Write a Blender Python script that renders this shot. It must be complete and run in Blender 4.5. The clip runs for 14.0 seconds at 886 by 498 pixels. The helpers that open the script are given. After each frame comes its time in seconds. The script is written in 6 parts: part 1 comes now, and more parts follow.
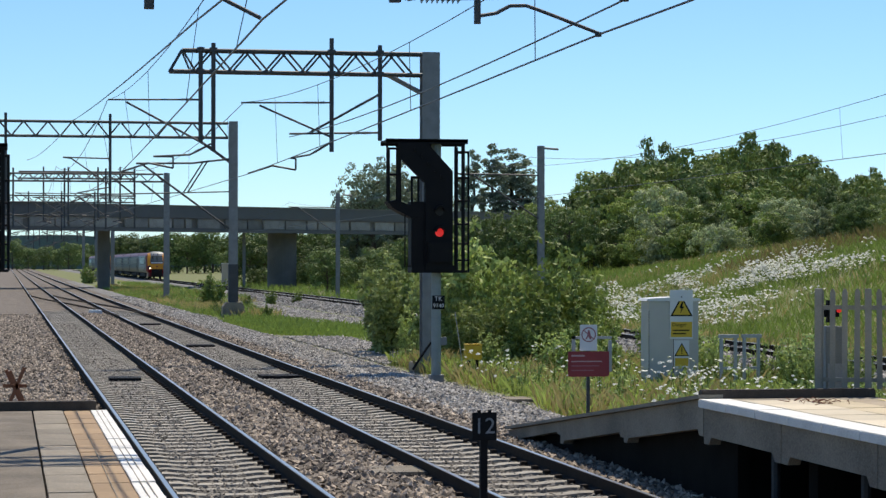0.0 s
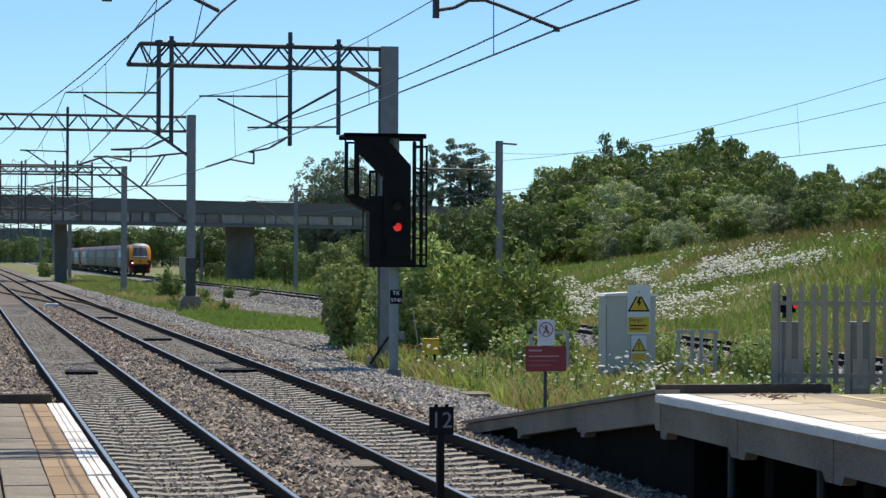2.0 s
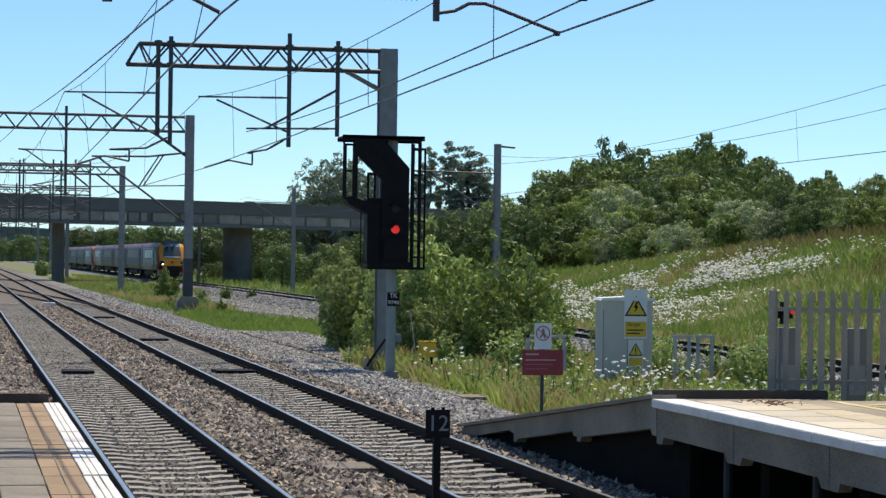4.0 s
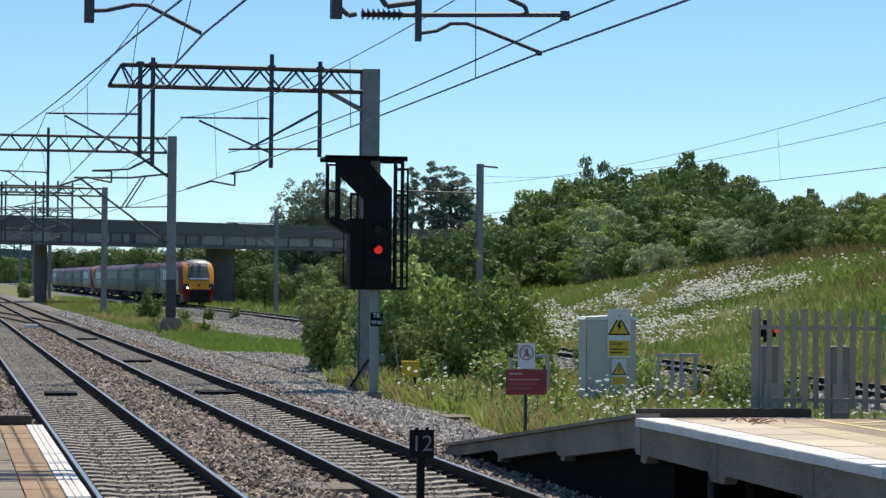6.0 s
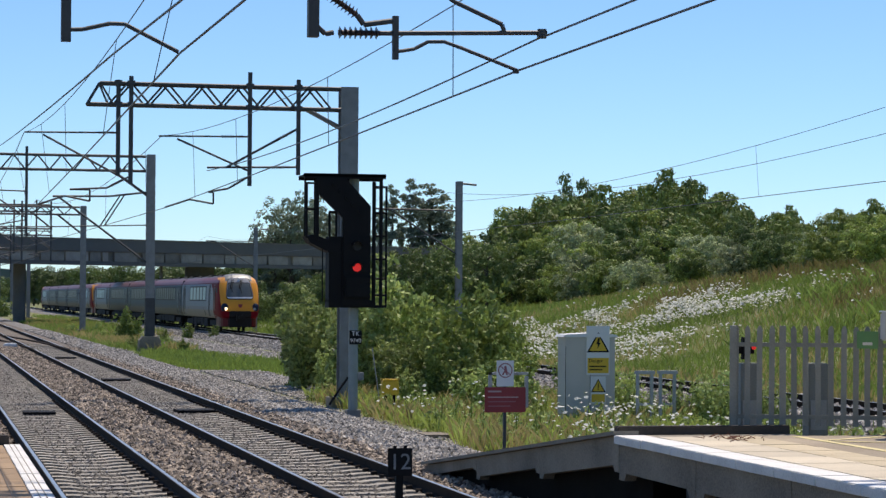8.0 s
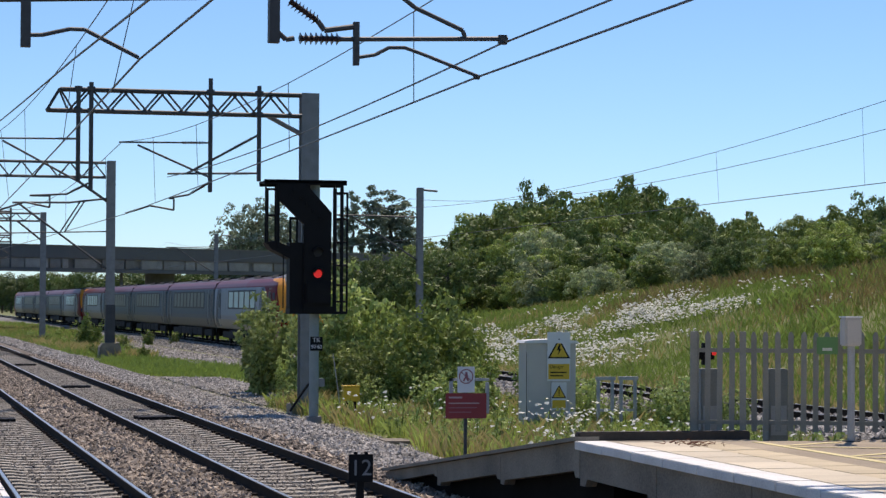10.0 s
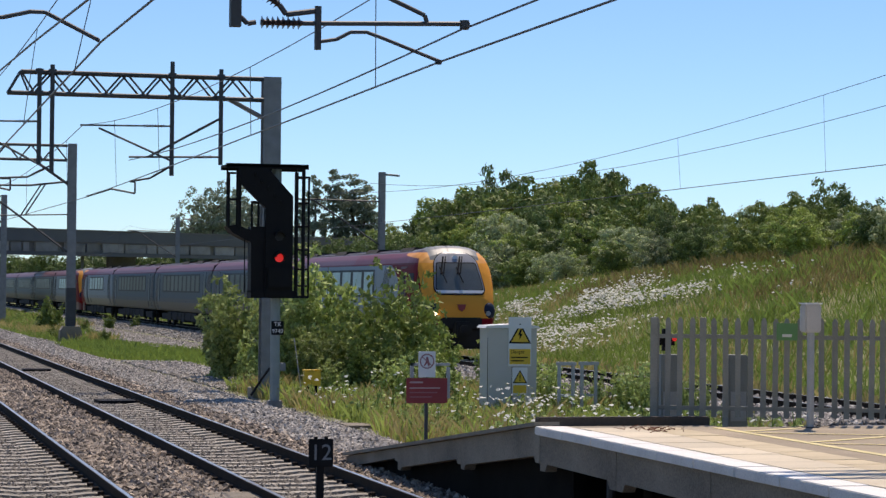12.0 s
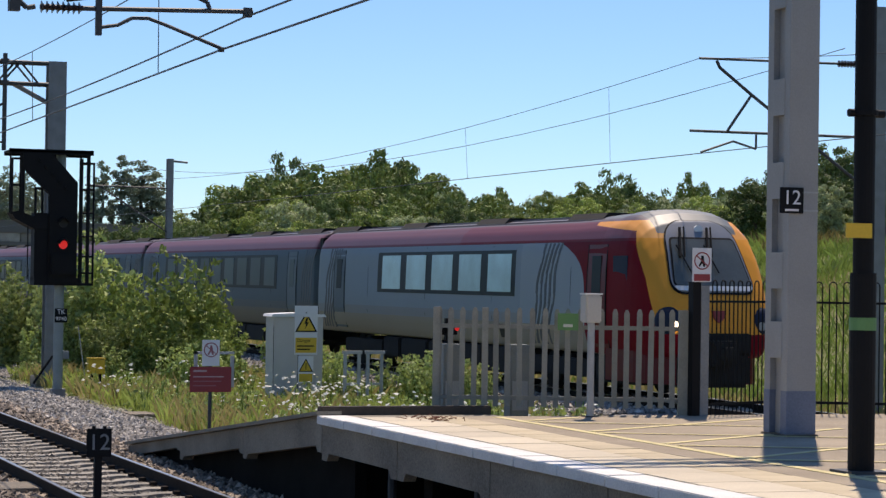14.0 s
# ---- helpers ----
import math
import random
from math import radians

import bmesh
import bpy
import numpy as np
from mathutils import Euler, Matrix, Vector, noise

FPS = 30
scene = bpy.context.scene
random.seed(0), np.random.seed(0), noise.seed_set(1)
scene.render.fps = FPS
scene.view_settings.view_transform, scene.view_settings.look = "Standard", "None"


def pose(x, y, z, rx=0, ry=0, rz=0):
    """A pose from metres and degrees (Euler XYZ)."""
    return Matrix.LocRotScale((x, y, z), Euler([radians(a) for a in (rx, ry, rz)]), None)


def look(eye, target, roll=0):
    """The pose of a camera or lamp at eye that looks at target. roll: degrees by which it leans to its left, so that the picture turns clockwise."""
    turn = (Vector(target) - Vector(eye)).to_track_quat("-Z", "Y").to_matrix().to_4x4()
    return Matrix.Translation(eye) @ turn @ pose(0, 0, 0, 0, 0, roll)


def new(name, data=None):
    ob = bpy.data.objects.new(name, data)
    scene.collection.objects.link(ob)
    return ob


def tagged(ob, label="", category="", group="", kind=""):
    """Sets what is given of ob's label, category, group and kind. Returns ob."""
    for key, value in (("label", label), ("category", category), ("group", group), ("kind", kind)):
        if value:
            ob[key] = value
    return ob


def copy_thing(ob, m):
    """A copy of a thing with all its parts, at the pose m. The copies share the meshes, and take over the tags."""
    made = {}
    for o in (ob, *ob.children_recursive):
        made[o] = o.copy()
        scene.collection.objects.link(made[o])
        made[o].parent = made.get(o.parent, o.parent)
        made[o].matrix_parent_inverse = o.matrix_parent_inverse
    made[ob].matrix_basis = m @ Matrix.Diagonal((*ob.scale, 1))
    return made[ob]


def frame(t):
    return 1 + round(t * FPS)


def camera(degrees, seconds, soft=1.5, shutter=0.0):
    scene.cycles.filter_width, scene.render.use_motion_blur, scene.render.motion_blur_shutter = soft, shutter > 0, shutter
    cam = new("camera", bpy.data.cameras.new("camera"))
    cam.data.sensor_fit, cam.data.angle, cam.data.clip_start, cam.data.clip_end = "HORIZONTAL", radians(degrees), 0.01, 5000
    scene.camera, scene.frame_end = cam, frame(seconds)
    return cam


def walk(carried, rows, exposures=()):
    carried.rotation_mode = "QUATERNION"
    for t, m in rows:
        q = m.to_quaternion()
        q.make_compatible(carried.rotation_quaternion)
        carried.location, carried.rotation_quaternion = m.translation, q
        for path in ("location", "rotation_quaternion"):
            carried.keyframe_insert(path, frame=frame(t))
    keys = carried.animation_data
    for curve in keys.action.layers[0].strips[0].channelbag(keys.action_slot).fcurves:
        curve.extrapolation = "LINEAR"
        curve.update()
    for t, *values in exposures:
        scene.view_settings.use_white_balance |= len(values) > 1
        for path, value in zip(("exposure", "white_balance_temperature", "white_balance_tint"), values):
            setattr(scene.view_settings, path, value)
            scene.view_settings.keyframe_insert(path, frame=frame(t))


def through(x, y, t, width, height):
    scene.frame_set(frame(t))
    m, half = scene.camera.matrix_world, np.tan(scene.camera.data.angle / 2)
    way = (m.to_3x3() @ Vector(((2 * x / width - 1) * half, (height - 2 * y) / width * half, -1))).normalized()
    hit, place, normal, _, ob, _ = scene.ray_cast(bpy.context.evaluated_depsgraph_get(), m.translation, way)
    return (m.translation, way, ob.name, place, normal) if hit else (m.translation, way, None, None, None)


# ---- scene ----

# World: y runs along the main tracks, x to the right of them, z = 0 on the main rails' heads.
EYE = 2.3
cam = camera(21.65, 14.0, soft=1.4)
ROWS = [  # t, x, dz, bearing, pitch, roll
    (0.0, 0.0, 0.0, 10.68, 0.335, 0.05), (0.5, 0.014, 0.004, 11.296, 0.484, 0.061), (1.0, 0.008, 0.002, 11.601, 0.388, -0.124),
    (1.5, 0.007, 0.003, 11.694, 0.325, -0.008), (2.0, 0.003, -0.006, 11.717, 0.21, 0.272), (2.5, -0.001, -0.002, 11.676, 0.24, 0.294),
    (3.0, -0.006, -0.004, 11.589, 0.238, 0.619), (5.5, 0.005, 0.006, 11.946, 0.489, 0.706), (6.0, -0.004, -0.001, 12.198, 0.77, 0.528),
    (6.5, 0.009, 0.004, 12.577, 0.662, 0.502), (7.0, 0.009, 0.006, 12.553, 0.648, 0.485), (7.5, 0.012, 0.005, 12.59, 0.883, 0.437),
    (8.0, 0.012, 0.004, 12.701, 1.207, 0.352), (10.5, 0.013, -0.004, 13.803, 1.37, 0.293), (11.0, 0.011, -0.016, 13.872, 1.218, 0.32),
    (11.5, 0.012, -0.012, 14.166, 0.915, 0.568), (12.0, 0.022, 0.004, 14.609, 0.996, 0.541), (12.5, 0.025, 0.003, 15.26, 1.2, 0.649),
    (13.0, 0.014, 0.007, 15.961, 1.054, 0.794), (13.5, 0.024, -0.004, 16.603, 0.949, 0.567), (13.7, 0.064, -0.008, 16.956, 0.813, 0.509),
    (13.9, 0.095, 0.009, 18.12, 0.716, 0.65), (14.0, 0.095, 0.016, 19.80, 0.765, 0.844),
]
walk(cam, [(t, pose(x, 0, EYE + dz, 0, 0, -b) @ pose(0, 0, 0, 90 + p) @ pose(0, 0, 0, 0, 0, r)) for t, x, dz, b, p, r in ROWS],
     exposures=[(0.0, 0.0, 6500, 10), (5.5, 0.0, 6500, 10), (8.0, -0.08, 6500, 15), (10.5, -0.1, 6600, 18), (14.0, -0.05, 6800, 18)])

# ---------------------------------------------------------------- world and sun
SUN_EL, SUN_AZ = 61.0, 28.0  # bearing from the tracks' direction, clockwise
world = bpy.data.worlds.new("sky")
scene.world = world
world.use_nodes = True
wn = world.node_tree
sky = wn.nodes.new("ShaderNodeTexSky")
sky.sky_type, sky.sun_disc = "NISHITA", False
sky.sun_elevation, sky.sun_rotation = radians(SUN_EL), radians(SUN_AZ)
sky.air_density, sky.dust_density, sky.ozone_density, sky.altitude = 1.0, 0.1, 3.0, 1500.0
tint = wn.nodes.new("ShaderNodeMix")
tint.data_type, tint.blend_type = "RGBA", "MULTIPLY"
tint.inputs[0].default_value, tint.inputs[7].default_value = 1.0, (0.77, 0.985, 1.15, 1)
wn.links.new(sky.outputs[0], tint.inputs[6])
wn.links.new(tint.outputs[2], wn.nodes["Background"].inputs[0])
wn.nodes["Background"].inputs[1].default_value = 0.118
sun = new("sun", bpy.data.lights.new("sun", "SUN"))
sun.data.energy, sun.data.angle, sun.data.color = 5.0, radians(0.53), (1.0, 0.90, 0.745)
sd = Vector((math.sin(radians(SUN_AZ)) * math.cos(radians(SUN_EL)), math.cos(radians(SUN_AZ)) * math.cos(radians(SUN_EL)), math.sin(radians(SUN_EL))))
sun.matrix_world = look(sd * 60, (0, 0, 0))


# ---------------------------------------------------------------- materials
def mat(name, col, rough=0.8, metal=0.0, vary=0.25, scale=6.0, col2=None, fine=60.0, bump=0.0, bump_scale=40.0, rand=0.0, island=0.0, coat=0.0, spec=0.5):
    m = bpy.data.materials.new(name)
    m.use_nodes = True
    nt = m.node_tree
    b = nt.nodes["Principled BSDF"]
    b.inputs["Roughness"].default_value, b.inputs["Metallic"].default_value = rough, metal
    b.inputs["Coat Weight"].default_value = coat
    b.inputs["Specular IOR Level"].default_value = spec
    tc = nt.nodes.new("ShaderNodeTexCoord")
    n1, n2 = nt.nodes.new("ShaderNodeTexNoise"), nt.nodes.new("ShaderNodeTexNoise")
    for n, sc in ((n1, scale), (n2, fine)):
        n.inputs["Scale"].default_value, n.inputs["Detail"].default_value = sc, 4.0
        nt.links.new(tc.outputs["Object"], n.inputs["Vector"])
    mix = nt.nodes.new("ShaderNodeMix")
    mix.data_type = "RGBA"
    c2 = col2 or tuple(c * (1 - vary) for c in col)
    mix.inputs[6].default_value, mix.inputs[7].default_value = (*c2, 1), (*col, 1)
    ramp = nt.nodes.new("ShaderNodeMapRange")
    ramp.inputs[1].default_value, ramp.inputs[2].default_value = 0.35, 0.65
    add = nt.nodes.new("ShaderNodeMath")
    add.operation = "MULTIPLY_ADD"
    add.inputs[1].default_value = 0.5
    half = nt.nodes.new("ShaderNodeMath")
    half.operation = "MULTIPLY"
    half.inputs[1].default_value = 0.5
    nt.links.new(n1.outputs[0], half.inputs[0])
    nt.links.new(n2.outputs[0], add.inputs[0])
    nt.links.new(half.outputs[0], add.inputs[2])
    nt.links.new(add.outputs[0], ramp.inputs[0])
    nt.links.new(ramp.outputs[0], mix.inputs[0])
    out = mix.outputs[2]
    for amount, node_type, socket in ((rand, "ShaderNodeObjectInfo", "Random"), (island, "ShaderNodeNewGeometry", "Random Per Island")):
        if amount:
            oi, mr, hsv = nt.nodes.new(node_type), nt.nodes.new("ShaderNodeMapRange"), nt.nodes.new("ShaderNodeHueSaturation")
            mr.inputs[3].default_value, mr.inputs[4].default_value = 1 - amount, 1 + amount
            nt.links.new(oi.outputs[socket], mr.inputs[0])
            nt.links.new(mr.outputs[0], hsv.inputs["Value"])
            nt.links.new(out, hsv.inputs["Color"])
            out = hsv.outputs[0]
    nt.links.new(out, b.inputs["Base Color"])
    if bump:
        n3, bp = nt.nodes.new("ShaderNodeTexNoise"), nt.nodes.new("ShaderNodeBump")
        n3.inputs["Scale"].default_value, n3.inputs["Detail"].default_value = bump_scale, 5.0
        bp.inputs["Strength"].default_value, bp.inputs["Distance"].default_value = bump, 0.03
        nt.links.new(tc.outputs["Object"], n3.inputs["Vector"])
        nt.links.new(n3.outputs[0], bp.inputs["Height"])
        nt.links.new(bp.outputs[0], b.inputs["Normal"])
    return m


def leaf_mat(name, col, col2, rand=0.28, island=0.35, through=0.20):
    m = mat(name, col, 0.65, 0, 0, 0.6, col2, 3.0, rand=rand, island=island, spec=0.3)
    nt = m.node_tree
    b = nt.nodes["Principled BSDF"]
    src = b.inputs["Base Color"].links[0].from_socket
    tr, ms = nt.nodes.new("ShaderNodeBsdfTranslucent"), nt.nodes.new("ShaderNodeMixShader")
    nt.links.new(src, tr.inputs[0])
    ms.inputs[0].default_value = through
    nt.links.new(b.outputs[0], ms.inputs[1])
    nt.links.new(tr.outputs[0], ms.inputs[2])
    nt.links.new(ms.outputs[0], nt.nodes["Material Output"].inputs[0])
    return m


def glow(name, col, strength):
    m = mat(name, col, 0.4, 0, 0.0)
    b = m.node_tree.nodes["Principled BSDF"]
    b.inputs["Emission Color"].default_value, b.inputs["Emission Strength"].default_value = (*col, 1), strength
    return m


M = dict(
    grass=mat("meadow_soil", (0.125, 0.165, 0.042), 0.95, 0, 0, 0.25, (0.18, 0.165, 0.07), 5.0, 0.8, 8.0),
    ballast=mat("ballast_brown", (0.20, 0.17, 0.135), 0.95, 0, 0, 1.2, (0.09, 0.075, 0.062), 30.0, 1.0, 22.0),
    ballast_grey=mat("ballast_grey", (0.24, 0.235, 0.22), 0.95, 0, 0, 1.0, (0.12, 0.115, 0.11), 30.0, 1.0, 22.0),
    stone=mat("stones_brown", (0.45, 0.37, 0.28), 0.9, 0, 0, 3.0, (0.15, 0.118, 0.09), 30.0, island=0.78),
    stone_dark=mat("stones_oily", (0.24, 0.215, 0.175), 0.9, 0, 0, 3.0, (0.13, 0.12, 0.105), 30.0, island=0.62),
    stone_grey=mat("stones_grey", (0.46, 0.425, 0.375), 0.9, 0, 0, 3.0, (0.2, 0.185, 0.16), 30.0, island=0.62),
    sleeper=mat("sleeper_concrete", (0.37, 0.34, 0.285), 0.9, 0, 0.45, 5.0, rand=0.2),
    wood=mat("old_timber", (0.07, 0.056, 0.043), 0.9, 0, 0.4, 8.0, rand=0.2),
    rail=mat("rail_rust", (0.042, 0.033, 0.026), 0.9, 0.0, 0.4, 5.0, spec=0.1),
    railhead=mat("rail_head_steel", (0.44, 0.44, 0.43), 0.30, 1.0, 0.15, 10.0),
    post_paint=mat("signal_post_paint", (0.28, 0.325, 0.315), 0.6, 0.2, 0.2, 4.0),
    concrete=mat("concrete", (0.31, 0.27, 0.205), 0.9, 0, 0.55, 1.3, bump=0.2),
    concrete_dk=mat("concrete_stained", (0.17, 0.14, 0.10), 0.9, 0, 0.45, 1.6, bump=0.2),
    asphalt=mat("asphalt", (0.23, 0.195, 0.15), 0.95, 0, 0.6, 2.2, bump=0.4, bump_scale=120),
    platform_top=mat("platform_screed", (0.42, 0.35, 0.255), 0.95, 0, 0.4, 0.9, bump=0.3, bump_scale=90),
    slab=mat("paving_slab", (0.69, 0.605, 0.455), 0.9, 0, 0.25, 2.0, rand=0.12, bump=0.15),
    slab_grey=mat("paving_slab_grey", (0.31, 0.27, 0.21), 0.92, 0, 0.5, 3.0, rand=0.16, bump=0.35, bump_scale=70),
    tan=mat("sandy_paver", (0.60, 0.505, 0.34), 0.9, 0, 0.25, 2.5, rand=0.1, bump=0.15),
    brown=mat("buff_paver", (0.37, 0.255, 0.145), 0.9, 0, 0.25, 2.5, rand=0.15, bump=0.15),
    white=mat("white_line_paint", (0.80, 0.79, 0.75), 0.75, 0, 0.30, 2.5),
    yellow=mat("yellow_line_paint", (0.76, 0.65, 0.32), 0.8, 0, 0.35, 3.0),
    galv=mat("galvanised_steel", (0.25, 0.26, 0.265), 0.55, 0.35, 0.3, 4.0),
    galv_lt=mat("galvanised_light", (0.42, 0.43, 0.43), 0.55, 0.3, 0.2, 4.0),
    galv_dk=mat("weathered_steel", (0.075, 0.08, 0.085), 0.6, 0.4, 0.3, 4.0),
    fence=mat("palisade_galvanised", (0.275, 0.27, 0.23), 0.55, 0.4, 0.25, 6.0, rand=0.1),
    wire=mat("copper_wire", (0.10, 0.10, 0.10), 0.5, 0.6, 0.2, 4.0),
    black=mat("black_paint", (0.009, 0.009, 0.010), 0.65, 0, 0.3, 4.0, spec=0.18),
    black_gl=mat("black_lens", (0.008, 0.008, 0.009), 0.55, 0, 0.2, 4.0),
    insul=mat("brown_insulator", (0.05, 0.03, 0.028), 0.35, 0, 0.2, 8.0),
    red_lamp=glow("red_signal_lamp", (0.85, 0.03, 0.025), 0.5),
    head_lamp=glow("train_headlamp", (1.0, 0.78, 0.5), 4.0),
    sign_red=mat("red_sign", (0.30, 0.04, 0.045), 0.6, 0, 0.15, 4.0),
    sign_white=mat("white_sign", (0.75, 0.75, 0.76), 0.5, 0, 0.08, 4.0),
    sign_yellow=mat("yellow_sign", (0.72, 0.46, 0.03), 0.5, 0, 0.1, 4.0),
    sign_faded=mat("faded_lettering", (0.52, 0.36, 0.36), 0.6, 0, 0.2, 8.0),
    sign_ring=mat("faded_ring", (0.33, 0.12, 0.14), 0.6, 0, 0.1, 4.0),
    green=mat("green_sign", (0.12, 0.27, 0.09), 0.6, 0, 0.1, 4.0),
    box_grey=mat("location_box_paint", (0.27, 0.285, 0.26), 0.65, 0.1, 0.3, 2.0),
    cabinet=mat("grey_cabinet", (0.55, 0.52, 0.46), 0.6, 0, 0.12, 2.0),
    cabinet_wh=mat("white_lid", (0.75, 0.75, 0.73), 0.5, 0, 0.08, 3.0),
    blue_paint=mat("blue_base_paint", (0.17, 0.20, 0.27), 0.7, 0, 0.25, 3.0),
    lt_post=mat("grey_mast_paint", (0.33, 0.325, 0.315), 0.6, 0.1, 0.15, 2.0),
    # doors' silver, dimmed to match the middle cars' painted-in shade
    t_silver=mat("train_silver", (0.15, 0.185, 0.21), 0.5, 0.0, 0.12, 0.8, spec=0.08),
    t_red=mat("train_red", (0.135, 0.006, 0.012), 0.4, 0, 0.2, 1.0, spec=0.25),
    t_maroon=mat("train_maroon_band", (0.12, 0.055, 0.075), 0.35, 0, 0.2, 1.0, spec=0.8),
    t_grey=mat("train_front_grey", (0.30, 0.31, 0.33), 0.35, 0.3, 0.15, 2.0),
    t_screen=mat("windscreen_glass", (0.13, 0.145, 0.14), 0.25, 0.1, 0.3, 1.6),
    # near-black that stands for the deep shade under the far platform
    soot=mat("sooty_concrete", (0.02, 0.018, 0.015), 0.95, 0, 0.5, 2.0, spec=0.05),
    # pale blue puts the sky's reflection into the driving cars' panes
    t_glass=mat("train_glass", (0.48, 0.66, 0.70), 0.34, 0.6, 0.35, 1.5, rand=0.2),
    # the same glass darkened, as panes that catch little sky
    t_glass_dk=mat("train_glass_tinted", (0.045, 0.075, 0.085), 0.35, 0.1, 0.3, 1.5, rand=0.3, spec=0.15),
    t_frame=mat("window_surround", (0.022, 0.03, 0.034), 0.45, 0, 0.2, 2.0, spec=0.12),
    t_under=mat("underframe_grime", (0.022, 0.02, 0.018), 0.9, 0.1, 0.4, 2.0),
    t_stripe=mat("train_stripe_grey", (0.105, 0.115, 0.122), 0.45, 0, 0.25, 2.0, spec=0.2),
    t_blue=mat("train_blue_panel", (0.02, 0.028, 0.055), 0.5, 0, 0.1, 2.0, spec=0.12),
    bridge=mat("bridge_concrete", (0.25, 0.235, 0.21), 0.9, 0, 0.5, 0.5),
    bridge_panel=mat("bridge_panel_concrete", (0.36, 0.34, 0.31), 0.9, 0, 0.45, 0.9, rand=0.30),
    bridge_dk=mat("bridge_parapet", (0.15, 0.15, 0.145), 0.8, 0, 0.2, 0.4),
    leaf=leaf_mat("leaf_green", (0.36, 0.43, 0.10), (0.22, 0.29, 0.065)),
    leaf_dk=leaf_mat("leaf_dark", (0.23, 0.29, 0.068), (0.14, 0.20, 0.05)),
    leaf_lt=leaf_mat("leaf_bright", (0.42, 0.49, 0.17), (0.27, 0.34, 0.105), through=0.28),
    leaf_blue=leaf_mat("leaf_silvery", (0.44, 0.49, 0.26), (0.27, 0.33, 0.15)),
    blade=leaf_mat("grass_blade", (0.42, 0.49, 0.13), (0.28, 0.36, 0.08), 0.1, 0.22, 0.5),
    blade_dry=leaf_mat("grass_dry", (0.42, 0.35, 0.15), (0.29, 0.255, 0.10), 0.1, 0.22, 0.5),
    blade_brown=leaf_mat("grass_seed_heads", (0.28, 0.215, 0.09), (0.20, 0.19, 0.065), 0.1, 0.25, 0.4),
    lawn=leaf_mat("grass_fresh", (0.23, 0.31, 0.07), (0.16, 0.24, 0.045), 0.1, 0.2, 0.5),
    leaf_grey=leaf_mat("leaf_greyish", (0.27, 0.32, 0.20), (0.17, 0.215, 0.135)),
    leaf_mid=leaf_mat("leaf_middle", (0.31, 0.38, 0.095), (0.17, 0.225, 0.055)),
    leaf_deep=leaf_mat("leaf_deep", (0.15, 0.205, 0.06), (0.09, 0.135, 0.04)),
    bank=leaf_mat("bank_grass", (0.27, 0.36, 0.085), (0.17, 0.25, 0.055), 0.1, 0.25, 0.45),
    petal=mat("white_petals", (0.68, 0.68, 0.58), 0.7, 0, 0.1, 3.0),
    bark=mat("bark", (0.12, 0.095, 0.07), 0.9, 0, 0.4, 6.0),
    # bluish green holds the distance haze in the colour
    hill=mat("far_woods", (0.15, 0.20, 0.165), 0.95, 0, 0.45, 0.04),
    trestle=mat("brown_board", (0.25, 0.10, 0.045), 0.7, 0, 0.2, 4.0),
    rust=mat("rust_red", (0.18, 0.07, 0.04), 0.85, 0, 0.3, 6.0),
)


